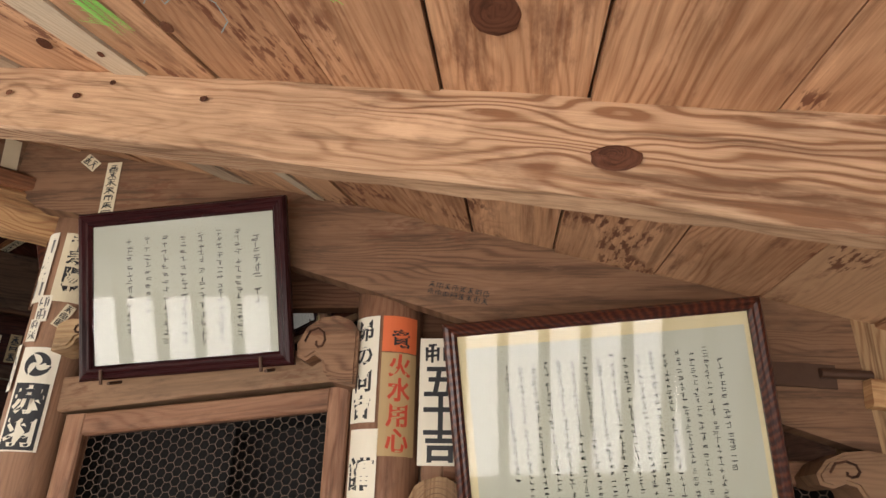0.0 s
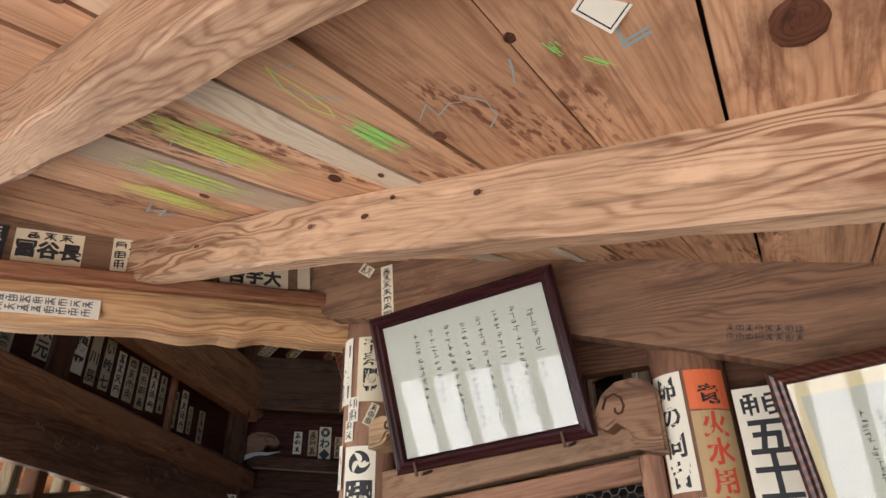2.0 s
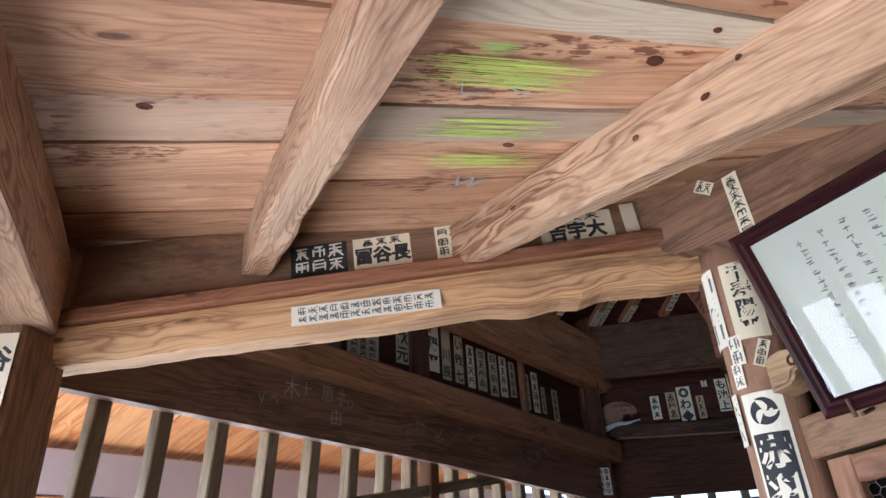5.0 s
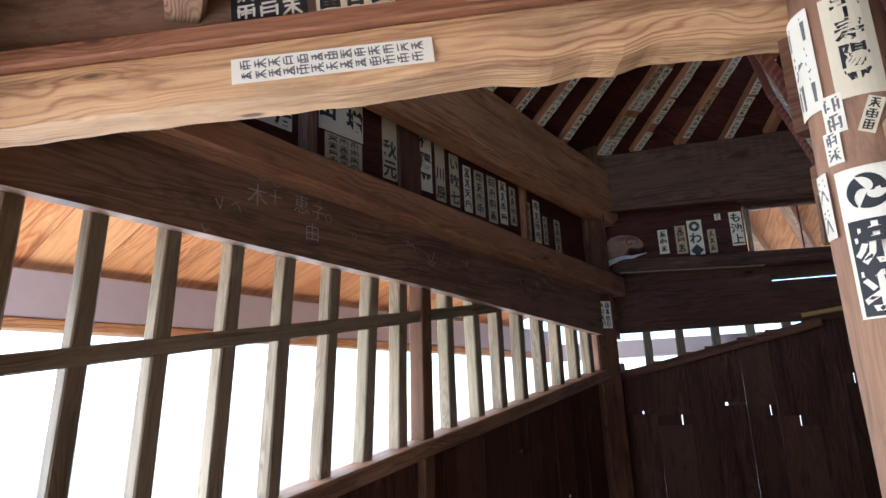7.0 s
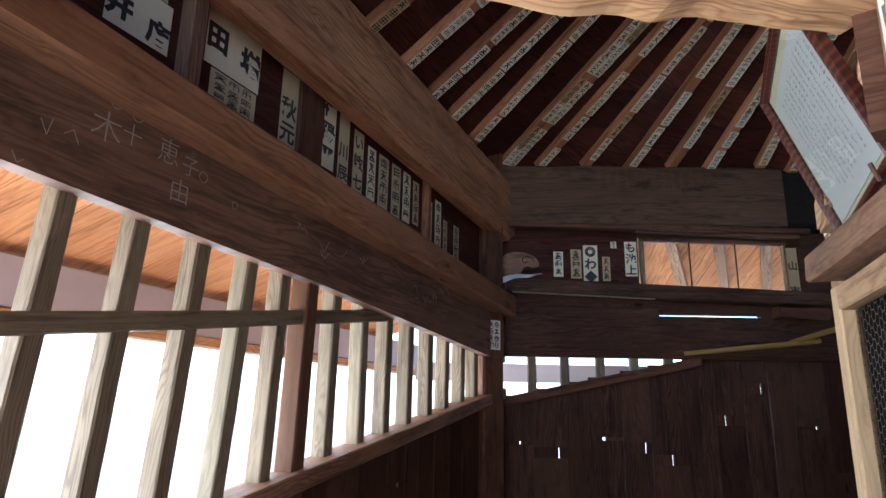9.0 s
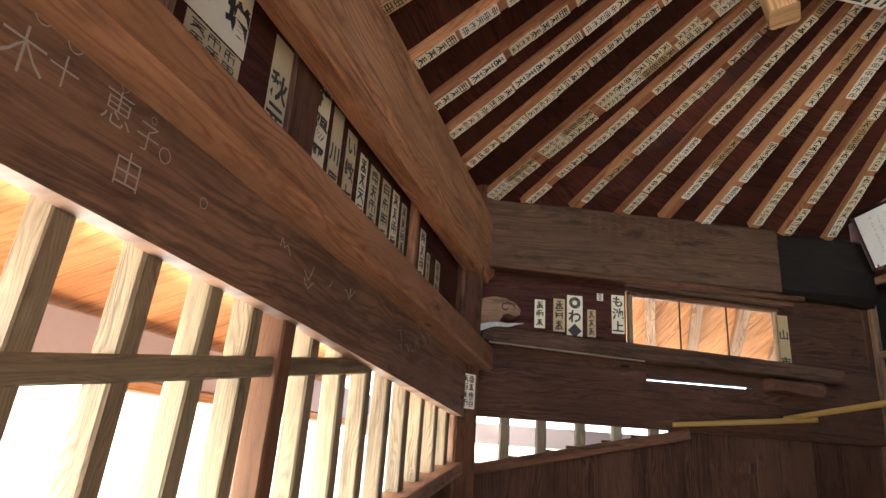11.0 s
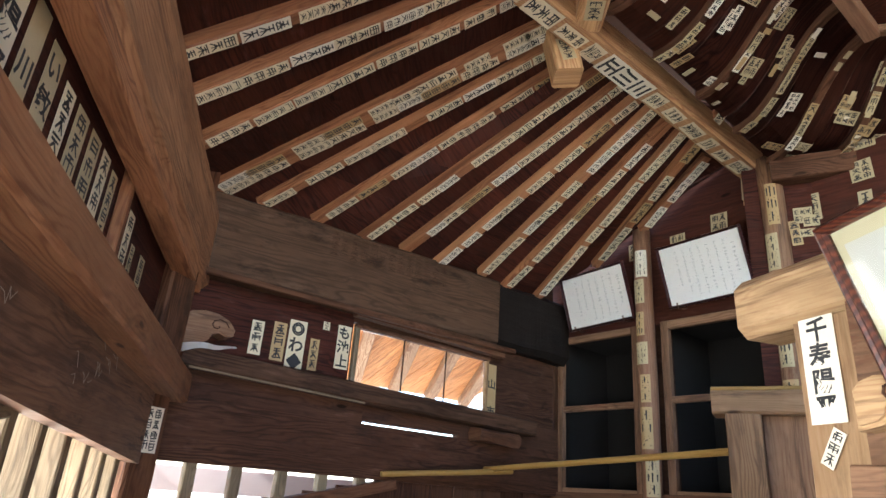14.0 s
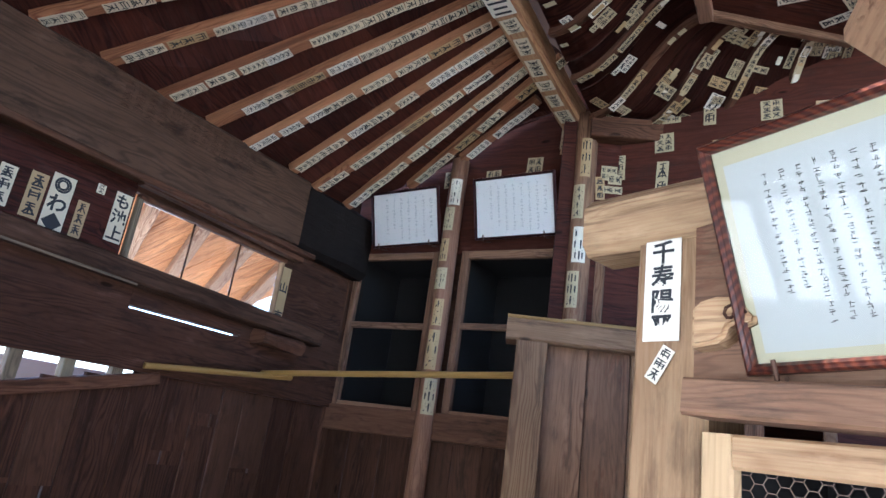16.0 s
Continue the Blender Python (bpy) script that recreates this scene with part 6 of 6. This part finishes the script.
# wall 2 slips, bracket and torn paper
S2 = [(-0.44, 1.823, 0.05, 0.134, "", 1), (-0.348, 1.825, 0.055, 0.155, "", 1), (-0.273, 1.823, 0.075, 0.205, "◎わ◆", 1), (-0.192, 1.80, 0.04, 0.13, "", 1), (-0.15, 1.93, 0.03, 0.035, "", 1), (-0.063, 1.855, 0.062, 0.185, "も池上", 1), (0.765, 1.79, 0.055, 0.27, "山市", 1)]
for i, (s, z, w, h, text, cols) in enumerate(S2):
    sticker(W2.place(s, z, 0.0006), w, h, text, "sticker" if i not in (1, 3, 6) else "sticker_ochre", "cream votive slip with black characters beside the small window", rows=3, seed=80 + i)
sticker(facing(-1.175, 3.592, 1.425, -40), 0.075, 0.14, "", "sticker_white", "white bordered votive slip with two columns on the corner post", rows=4, cols=2, seed=90)
mesh_ob("brush_inscription", bars_bm(0.62, 0.11, 5, 13, random.Random(91), bold=0.8), "black", at=W2.place(0.08, 2.265, 0.0935), label="faded brush inscription in columns on the dark wall plate", category="inscription")
scroll("corner_bracket", W2, -0.74, 1.80, "carved brown bracket arm in the corner", flip=1, w=0.2, h=0.13, mat="aged", d0=0.0, d1=0.09)
bm = bmesh.new()
uvl = bm.loops.layers.uv.verify()
prev = None
for k in range(13):
    u = k / 12
    x, z = -0.79 + 0.25 * u, 1.70 + 0.045 * math.sin(u * 3.0) + 0.05 * max(0, u - 0.7) * 3
    h = 0.03 * (1 - u) + 0.008
    cur = (bm.verts.new(W2.at(x, z, 0.105 + 0.008 * math.sin(k))), bm.verts.new(W2.at(x + 0.004 * math.sin(k * 5), z - h, 0.112)))
    if prev:
        bm.faces.new((prev[0], cur[0], cur[1], prev[1]))
    prev = cur
bmesh.ops.solidify(bm, geom=bm.faces[:], thickness=0.0012)
mesh_ob("torn_paper", bm, "white", label="torn white paper scrap curling off the corner bracket", category="paper scrap")

far_slips = bmesh.new()
FAR_MATS = ("sticker", "sticker_white", "sticker_ochre", "ink", "sticker_teal", "sticker_aged")


def far_sticker(m, w, h, paper, rows, cols, seed, blank=False, tilt=0):
    """A slip of the joined far ones."""
    m = m @ pose(0, 0, 0.0008, 0, 0, tilt)
    for src, mi in ((sheet(w, h), FAR_MATS.index(paper)), (bars_bm(w * 0.86, h * 0.92, rows, cols, random.Random(seed)), FAR_MATS.index("ink"))):
        if blank and mi == 3:
            src.free()
            continue
        vs = [far_slips.verts.new(m @ v.co) for v in src.verts]
        src.verts.index_update()
        for f in src.faces:
            g = far_slips.faces.new([vs[v.index] for v in f.verts])
            g.material_index = mi
        src.free()


for t, w, h in ((0.10, 0.06, 0.09), (0.24, 0.07, 0.12), (0.40, 0.05, 0.10), (0.56, 0.06, 0.12)):
    m = along((-0.045, 2.835, 2.855), (-0.26, 2.25, 2.865)) @ Matrix.Translation((t, 0.004, -0.0525)) @ Matrix(((0, 1, 0, 0), (1, 0, 0, 0), (0, 0, -1, 0), (0, 0, 0, 1)))
    sticker(m, w, h, "", "sticker_aged", "worn votive slip with black characters on the branching timber", rows=3, seed=int(t * 100), tilt=3)
sticker(along((-0.075, 3.00, 2.94), (-0.045, 2.965, 2.70), (0.3, 0.95, 0)) @ Matrix.Translation((0.155, 0, -0.0515)) @ Matrix(((0, 1, 0, 0), (1, 0, 0, 0), (0, 0, -1, 0), (0, 0, 0, 1))), 0.05, 0.10, "", "sticker_aged", "worn votive slip on the hanging block", rows=3, seed=71, tilt=8)

# slips on rafters
rng = random.Random(5)
protos = {}
for i in range(14):
    L = (0.15, 0.12, 0.135, 0.16, 0.14, 0.10)[i % 6]
    pap = ("sticker", "sticker_white", "sticker", "sticker_ochre", "sticker_white", "sticker", "sticker")[i % 7] if i != 13 else "sticker_teal"
    lab = {"sticker": "small cream votive slip with black characters pasted on a rafter", "sticker_white": "small white votive slip with black characters pasted on a rafter", "sticker_ochre": "small browned votive slip with black characters on a rafter", "sticker_teal": "small pale green votive slip with faint characters on a rafter"}[pap]
    bm = sheet(0.043 + 0.0015 * (i % 3), L, 0.0006)
    ob = mesh_ob("votive_sticker", bm, pap, label=lab, category="paper sticker", group="slips pasted on the rafters")
    part("lettering", bars_bm(0.042, L * 0.96, (4, 3, 5)[i % 3], 1, random.Random(i), z=0.0009, bold=1.05), "ink_faint" if i == 13 else "ink", ob, "black brush-written characters")
    protos[i] = [ob, L, False]


def put_slip(m):
    i = rng.randrange(13) if rng.random() > 0.005 else 13
    ob, L, used = protos[i]
    if used:
        copy_thing(ob, m)
    else:
        ob.matrix_basis, protos[i][2] = m, True
    return L


for ri, (a, b, w) in enumerate(FANS):
    base = along(a, b)
    L = (b - a).length
    x = 0.03 + 0.05 * rng.random()
    while x < L - 0.1:
        lanes = (0,) if w < 0.07 else (-0.021, 0.021)
        step = 0
        for lane in lanes:
            if rng.random() < 0.9:
                m = base @ Matrix.Translation((x + 0.06, lane + rng.uniform(-0.003, 0.003), -0.0335)) @ Matrix(((0, 1, 0, 0), (1, 0, 0, 0), (0, 0, -1, 0), (0, 0, 0, 1))) @ pose(0, 0, 0, 0, 0, rng.uniform(-2, 2))
                step = max(step, put_slip(m))
            else:
                step = max(step, 0.07)
        x += step + rng.choice((0.002, 0.004, 0.006, 0.03))

# ridge beam, block, niche posts, wall 3 and the cove
rb = along(P_r, P_e)
flip = Matrix(((0, 1, 0, 0), (1, 0, 0, 0), (0, 0, -1, 0), (0, 0, 0, 1)))
RL = (P_e - P_r).length
x = RL - 0.08
sizes = [(0.07, 0.10), (0.06, 0.09), (0.07, 0.07), (0.065, 0.11), (0.06, 0.10), (0.07, 0.08), (0.095, 0.26), (0.08, 0.07), (0.06, 0.12), (0.08, 0.14), (0.07, 0.1)]
for i, (w, h) in enumerate(sizes):
    x -= h / 2
    sticker(rb @ Matrix.Translation((x, 0.004 * math.sin(i), -0.0655)) @ flip, w, h, "三川正" if i == 6 else "", "sticker_white" if i == 6 else "sticker", "large white votive slip with bold characters on the ridge beam" if i == 6 else "cream votive slip with black characters on the ridge beam", rows=3, seed=120 + i, tilt=rng.uniform(-4, 4))
    x -= h / 2 + (0.02 if i > 4 else 0.035)
for q, r, z1 in ((WN.at(0.622, 0, 0.03), 0.043, 2.58), (WN.at(1.27, 0, 0.03), 0.05, 2.72)):
    z, i = z1 - 0.08, 0
    while z > 1.5:
        h = rng.uniform(0.10, 0.2)
        pap = rng.choice(("sticker_aged", "sticker_white", "sticker_ochre", "sticker_aged"))
        on_pillar(q.x, q.y, r, z - h / 2, -143 + rng.uniform(-22, 22), rng.uniform(0.045, 0.065), h, "", pap, "votive slip with black characters wrapped on the slender pillar", rows=rng.choice((3, 4)), seed=int(z * 1000))
        z -= h + rng.uniform(0.01, 0.05)
for i in range(34):
    s, z = rng.uniform(0.35, 2.3), rng.uniform(2.18, 2.80)
    if z < 2.52 and s < 1.2:
        z += 0.33
    if z > 2.35 + 0.35 * s:
        continue
    w, h = rng.choice(((0.05, 0.14), (0.06, 0.12), (0.08, 0.09), (0.05, 0.17)))
    sticker(WN.place(s, z, -0.0185 + 0.0007 * (i % 5)), w, h, "", rng.choice(("sticker_aged", "sticker_ochre", "sticker_aged")), "votive slip with black characters on the dark boards over the niches", rows=rng.choice((2, 3, 4)), seed=200 + i, tilt=rng.uniform(-3, 3), cols=1 if w < 0.07 else 2)
for i in range(230):
    ci = i % 2
    u, v = rng.uniform(0.02, 0.98), rng.uniform(0.05, 0.95)
    k = 4 if ci == 0 else 6
    if rng.random() < 0.55:
        u = round(u * k) / k
        lift = 0.030
    else:
        lift = 0.006
    c = cove(ci, u, v)
    tv = (cove(ci, u, min(1, v + 0.02)) - cove(ci, u, v - 0.02)).normalized()
    tu = (cove(ci, min(1, u + 0.02), v) - cove(ci, u - 0.02, v)).normalized()
    nn = tu.cross(tv).normalized()
    nn = -nn if nn.z > 0 else nn
    xv = tv.cross(nn).normalized()
    m = Matrix.Translation(c + nn * (lift + 0.0007 * (i % 5))) @ Matrix((xv, tv, nn)).transposed().to_4x4()
    w, h = rng.choice(((0.028, 0.07), (0.03, 0.085), (0.045, 0.08), (0.06, 0.075), (0.018, 0.035), (0.02, 0.05)))
    if lift > 0.01:
        w = min(w, 0.03)
    blank = w < 0.022
    if i > 50:
        far_sticker(m, w, h, rng.choice(("sticker_aged", "sticker_aged", "sticker_ochre", "sticker_white")), rng.choice((2, 3, 4)), 1 if w < 0.04 else 2, 300 + i, blank, 0 if lift > 0.01 else rng.choice((0, 0, 90, 5, -6)))
        continue
    sticker(m, w, h, "", rng.choice(("sticker_aged", "sticker_aged", "sticker_ochre", "sticker_white")) if i != 17 else "sticker_teal", "small blank white slip on the coved ceiling" if blank else "votive slip with black characters on the coved ceiling",
            rows=rng.choice((2, 3, 4)), seed=300 + i, tilt=0 if lift > 0.01 else rng.choice((0, 0, 90, 5, -6)), cols=1 if w < 0.04 else 2, ink="sticker_white" if blank else "ink", group="slips on the coved ceiling")
for i in range(26):
    s, z = rng.uniform(0.05, 0.9), rng.uniform(2.2, 2.66)
    w, h = rng.choice(((0.04, 0.11), (0.05, 0.09), (0.07, 0.07), (0.035, 0.13)))
    sticker(WF.place(s, z, -0.0185 + 0.0007 * (i % 5)), w, h, "", rng.choice(("sticker_aged", "sticker_ochre", "sticker_aged")), "votive slip with black characters on the dark red boards", rows=3, seed=500 + i, tilt=rng.choice((0, 0, 90, 4)), cols=1 if w < 0.06 else 2)
for i in range(90):
    x, y = rng.uniform(0.0, 1.3), rng.uniform(1.5, 2.3)
    m = Matrix.Translation((x, y, 2.925 + 0.09 * (2.45 - y) / 1.2 - 0.012)) @ pose(0, 0, 0, 180, 0, rng.choice((0, 60, 90, 20)))
    far_sticker(m, rng.choice((0.03, 0.045)), rng.choice((0.06, 0.1, 0.12)), rng.choice(("sticker", "sticker_white", "sticker_ochre")), 3, 1, 560 + i)
far = mesh_ob("votive_stickers", far_slips, None, label="many far votive slips on the coved and flat ceiling", category="paper stickers", kind="stuff")
for k in FAR_MATS:
    far.data.materials.append(M[k])
# pillar beside the second bay's notice
sticker(facing(-0.102, 2.075, 1.522, 180), 0.064, 0.17, "千寿陽平", "sticker_white", W_, size=0.041)
sticker(facing(-0.102, 2.075, 1.40, 180), 0.024, 0.06, "", "sticker_white", "small tilted white slip on the pale pillar", rows=3, seed=41, tilt=-32)
sticker(facing(-0.092, 1.99, 1.69, 180), 0.022, 0.06, "", "sticker", "small cream slip on the pale beam", rows=3, seed=42, tilt=8)


# chalk on the ceiling
def stroke(name, pts, w, mat, label, n=1, spread=0.0, seed=0):
    """Chalk drawn on the planks' underside; n hatching strokes side by side, spread apart."""
    bm = bmesh.new()
    r = random.Random(seed)
    for k in range(n):
        off = Vector((r.uniform(-1, 1), r.uniform(-1, 1))) * spread
        stretch = Vector((0.75, 0.66)) * r.uniform(-1, 1) * spread * 0.8
        P = [Vector(p) + off + stretch for p in pts]
        for i, (a, b) in enumerate(zip(P, P[1:])):
            d = (b - a).normalized()
            s = Vector((-d.y, d.x)) * w * r.uniform(0.3, 0.6)
            c = (a - s * 0.6 - d * w * 0.2, b - s + d * w * 0.2, b + s * 0.7 + d * w * 0.2, a + s - d * w * 0.2)
            bm.faces.new([bm.verts.new((p.x, p.y, ceil_z(p.x, p.y) - 0.0040 - 0.00002 * k)) for p in c])
    return mesh_ob(name, bm, mat, label=label, category="chalk scribble")


def hatch(c, half_len, half_wid, ang, n, w, mat, label, seed):
    bm = bmesh.new()
    r = random.Random(seed)
    d, e = Vector((math.cos(radians(ang)), math.sin(radians(ang)))), Vector((-math.sin(radians(ang)), math.cos(radians(ang))))
    for k in range(n):
        o = Vector(c) + e * r.uniform(-1, 1) * half_wid + d * r.uniform(-0.4, 0.4) * half_len
        L = half_len * r.uniform(0.25, 0.8)
        ww = w * r.uniform(0.4, 1.2)
        a, b = o - d * L, o + d * L
        bm.faces.new([bm.verts.new((p.x, p.y, ceil_z(p.x, p.y) - 0.0039 - 0.00001 * k)) for p in (a - e * ww * 0.3, b - e * ww * 0.1, b + e * ww * 0.2, a + e * ww * 0.3)])
    return mesh_ob("chalk_scribble", bm, mat, label=label, category="chalk scribble")


hatch((0.027, 0.593), 0.055, 0.020, 45, 40, 0.0030, "chalk_green", "bright green chalk scribble with spikes on a plank", 1)
hatch((0.02, 0.60), 0.03, 0.034, -20, 12, 0.0018, "chalk_green", "bright green crossing chalk strokes on a plank", 2)
stroke("chalk_loop", [(-0.083, 0.439), (-0.075, 0.48), (-0.05, 0.525), (-0.02, 0.545), (-0.025, 0.52), (-0.055, 0.475), (-0.083, 0.439)], 0.0025, "chalk_yellow", "long yellow-green chalk loop on a plank", 2, 0.001, 3)
stroke("chalk_curve", [(-0.045, 0.43), (-0.078, 0.445), (-0.08, 0.48), (-0.045, 0.50), (0.0, 0.50)], 0.003, "chalk_blue", "faint blue chalk curve on a plank", 1, 0, 4)
hatch((-0.235, 0.66), 0.13, 0.035, 42, 60, 0.0030, "chalk_yellow", "yellow-green chalk hatching along the grain", 5)
hatch((-0.33, 0.79), 0.11, 0.03, 38, 50, 0.0030, "chalk_yellow", "yellow-green chalk hatching on a greyed plank", 6)
hatch((-0.40, 0.90), 0.11, 0.03, 36, 46, 0.0030, "chalk_yellow", "yellow-green chalk hatching along the grain near the header", 7)
hatch((-0.218, 0.602), 0.04, 0.012, 40, 18, 0.002, "chalk_green", "short green chalk dashes on a plank", 8)
stroke("chalk_curve", [(-0.27, 0.66), (-0.29, 0.64), (-0.31, 0.67), (-0.28, 0.69)], 0.0035, "chalk_blue", "small blue-green chalk ring on a plank", 1, 0, 9)
stroke("chalk_curve", [(-0.20, 0.72), (-0.215, 0.69), (-0.245, 0.70), (-0.235, 0.735)], 0.0035, "chalk_blue", "small blue-green chalk ring on a plank", 1, 0, 10)
stroke("chalk_mark", [(-0.47, 0.93), (-0.50, 0.97), (-0.45, 0.955), (-0.485, 0.99), (-0.44, 0.975)], 0.005, "chalk_blue", "teal chalk zigzag near the header", 2, 0.004, 11)
stroke("chalk_letter", [(0.094, 0.541), (0.105, 0.50), (0.12, 0.525), (0.135, 0.494), (0.15, 0.49)], 0.0028, "chalk_blue", "faint blue chalk zigzag letter on a plank", 1, 0, 12)
stroke("chalk_curve", [(0.15, 0.475), (0.18, 0.485), (0.195, 0.515), (0.188, 0.545)], 0.0028, "chalk_blue", "faint blue chalk hook on a plank", 1, 0, 13)
stroke("chalk_mark", [(0.203, 0.398), (0.208, 0.42), (0.211, 0.442)], 0.0028, "chalk_blue", "short blue chalk stroke on a plank", 1, 0, 14)
hatch((0.25, 0.375), 0.015, 0.006, 45, 12, 0.003, "chalk_green", "small green chalk patch on a plank", 15)
hatch((0.30, 0.395), 0.018, 0.005, 20, 12, 0.003, "chalk_green", "small green chalk patch on a plank", 16)
stroke("chalk_mark", [(0.30, 0.33), (0.315, 0.36), (0.335, 0.335)], 0.005, "chalk_blue", "light blue chalk tick on a plank", 2, 0.006, 17)
m = Matrix.Translation((0.285, 0.305, ceil_z(0.285, 0.305) - 0.005)) @ Matrix.Rotation(radians(160), 4, "X") @ pose(0, 0, 0, 0, 0, 60)
ob = mesh_ob("paper_label", sheet(0.05, 0.06), "sticker_white", at=m @ Matrix.Scale(0.8, 4), label="small white paper label with a black border on a plank", category="paper sticker")
bm = bmesh.new()
for x0, x1, y0, y1 in ((-0.021, 0.021, -0.026, -0.024), (-0.021, 0.021, 0.024, 0.026), (-0.021, -0.019, -0.026, 0.026), (0.019, 0.021, -0.026, 0.026)):
    bm.faces.new([bm.verts.new((x, y, 0.001)) for x, y in ((x0, y0), (x1, y0), (x1, y1), (x0, y1))])
part("border", bm, "ink", ob, "thin black border")
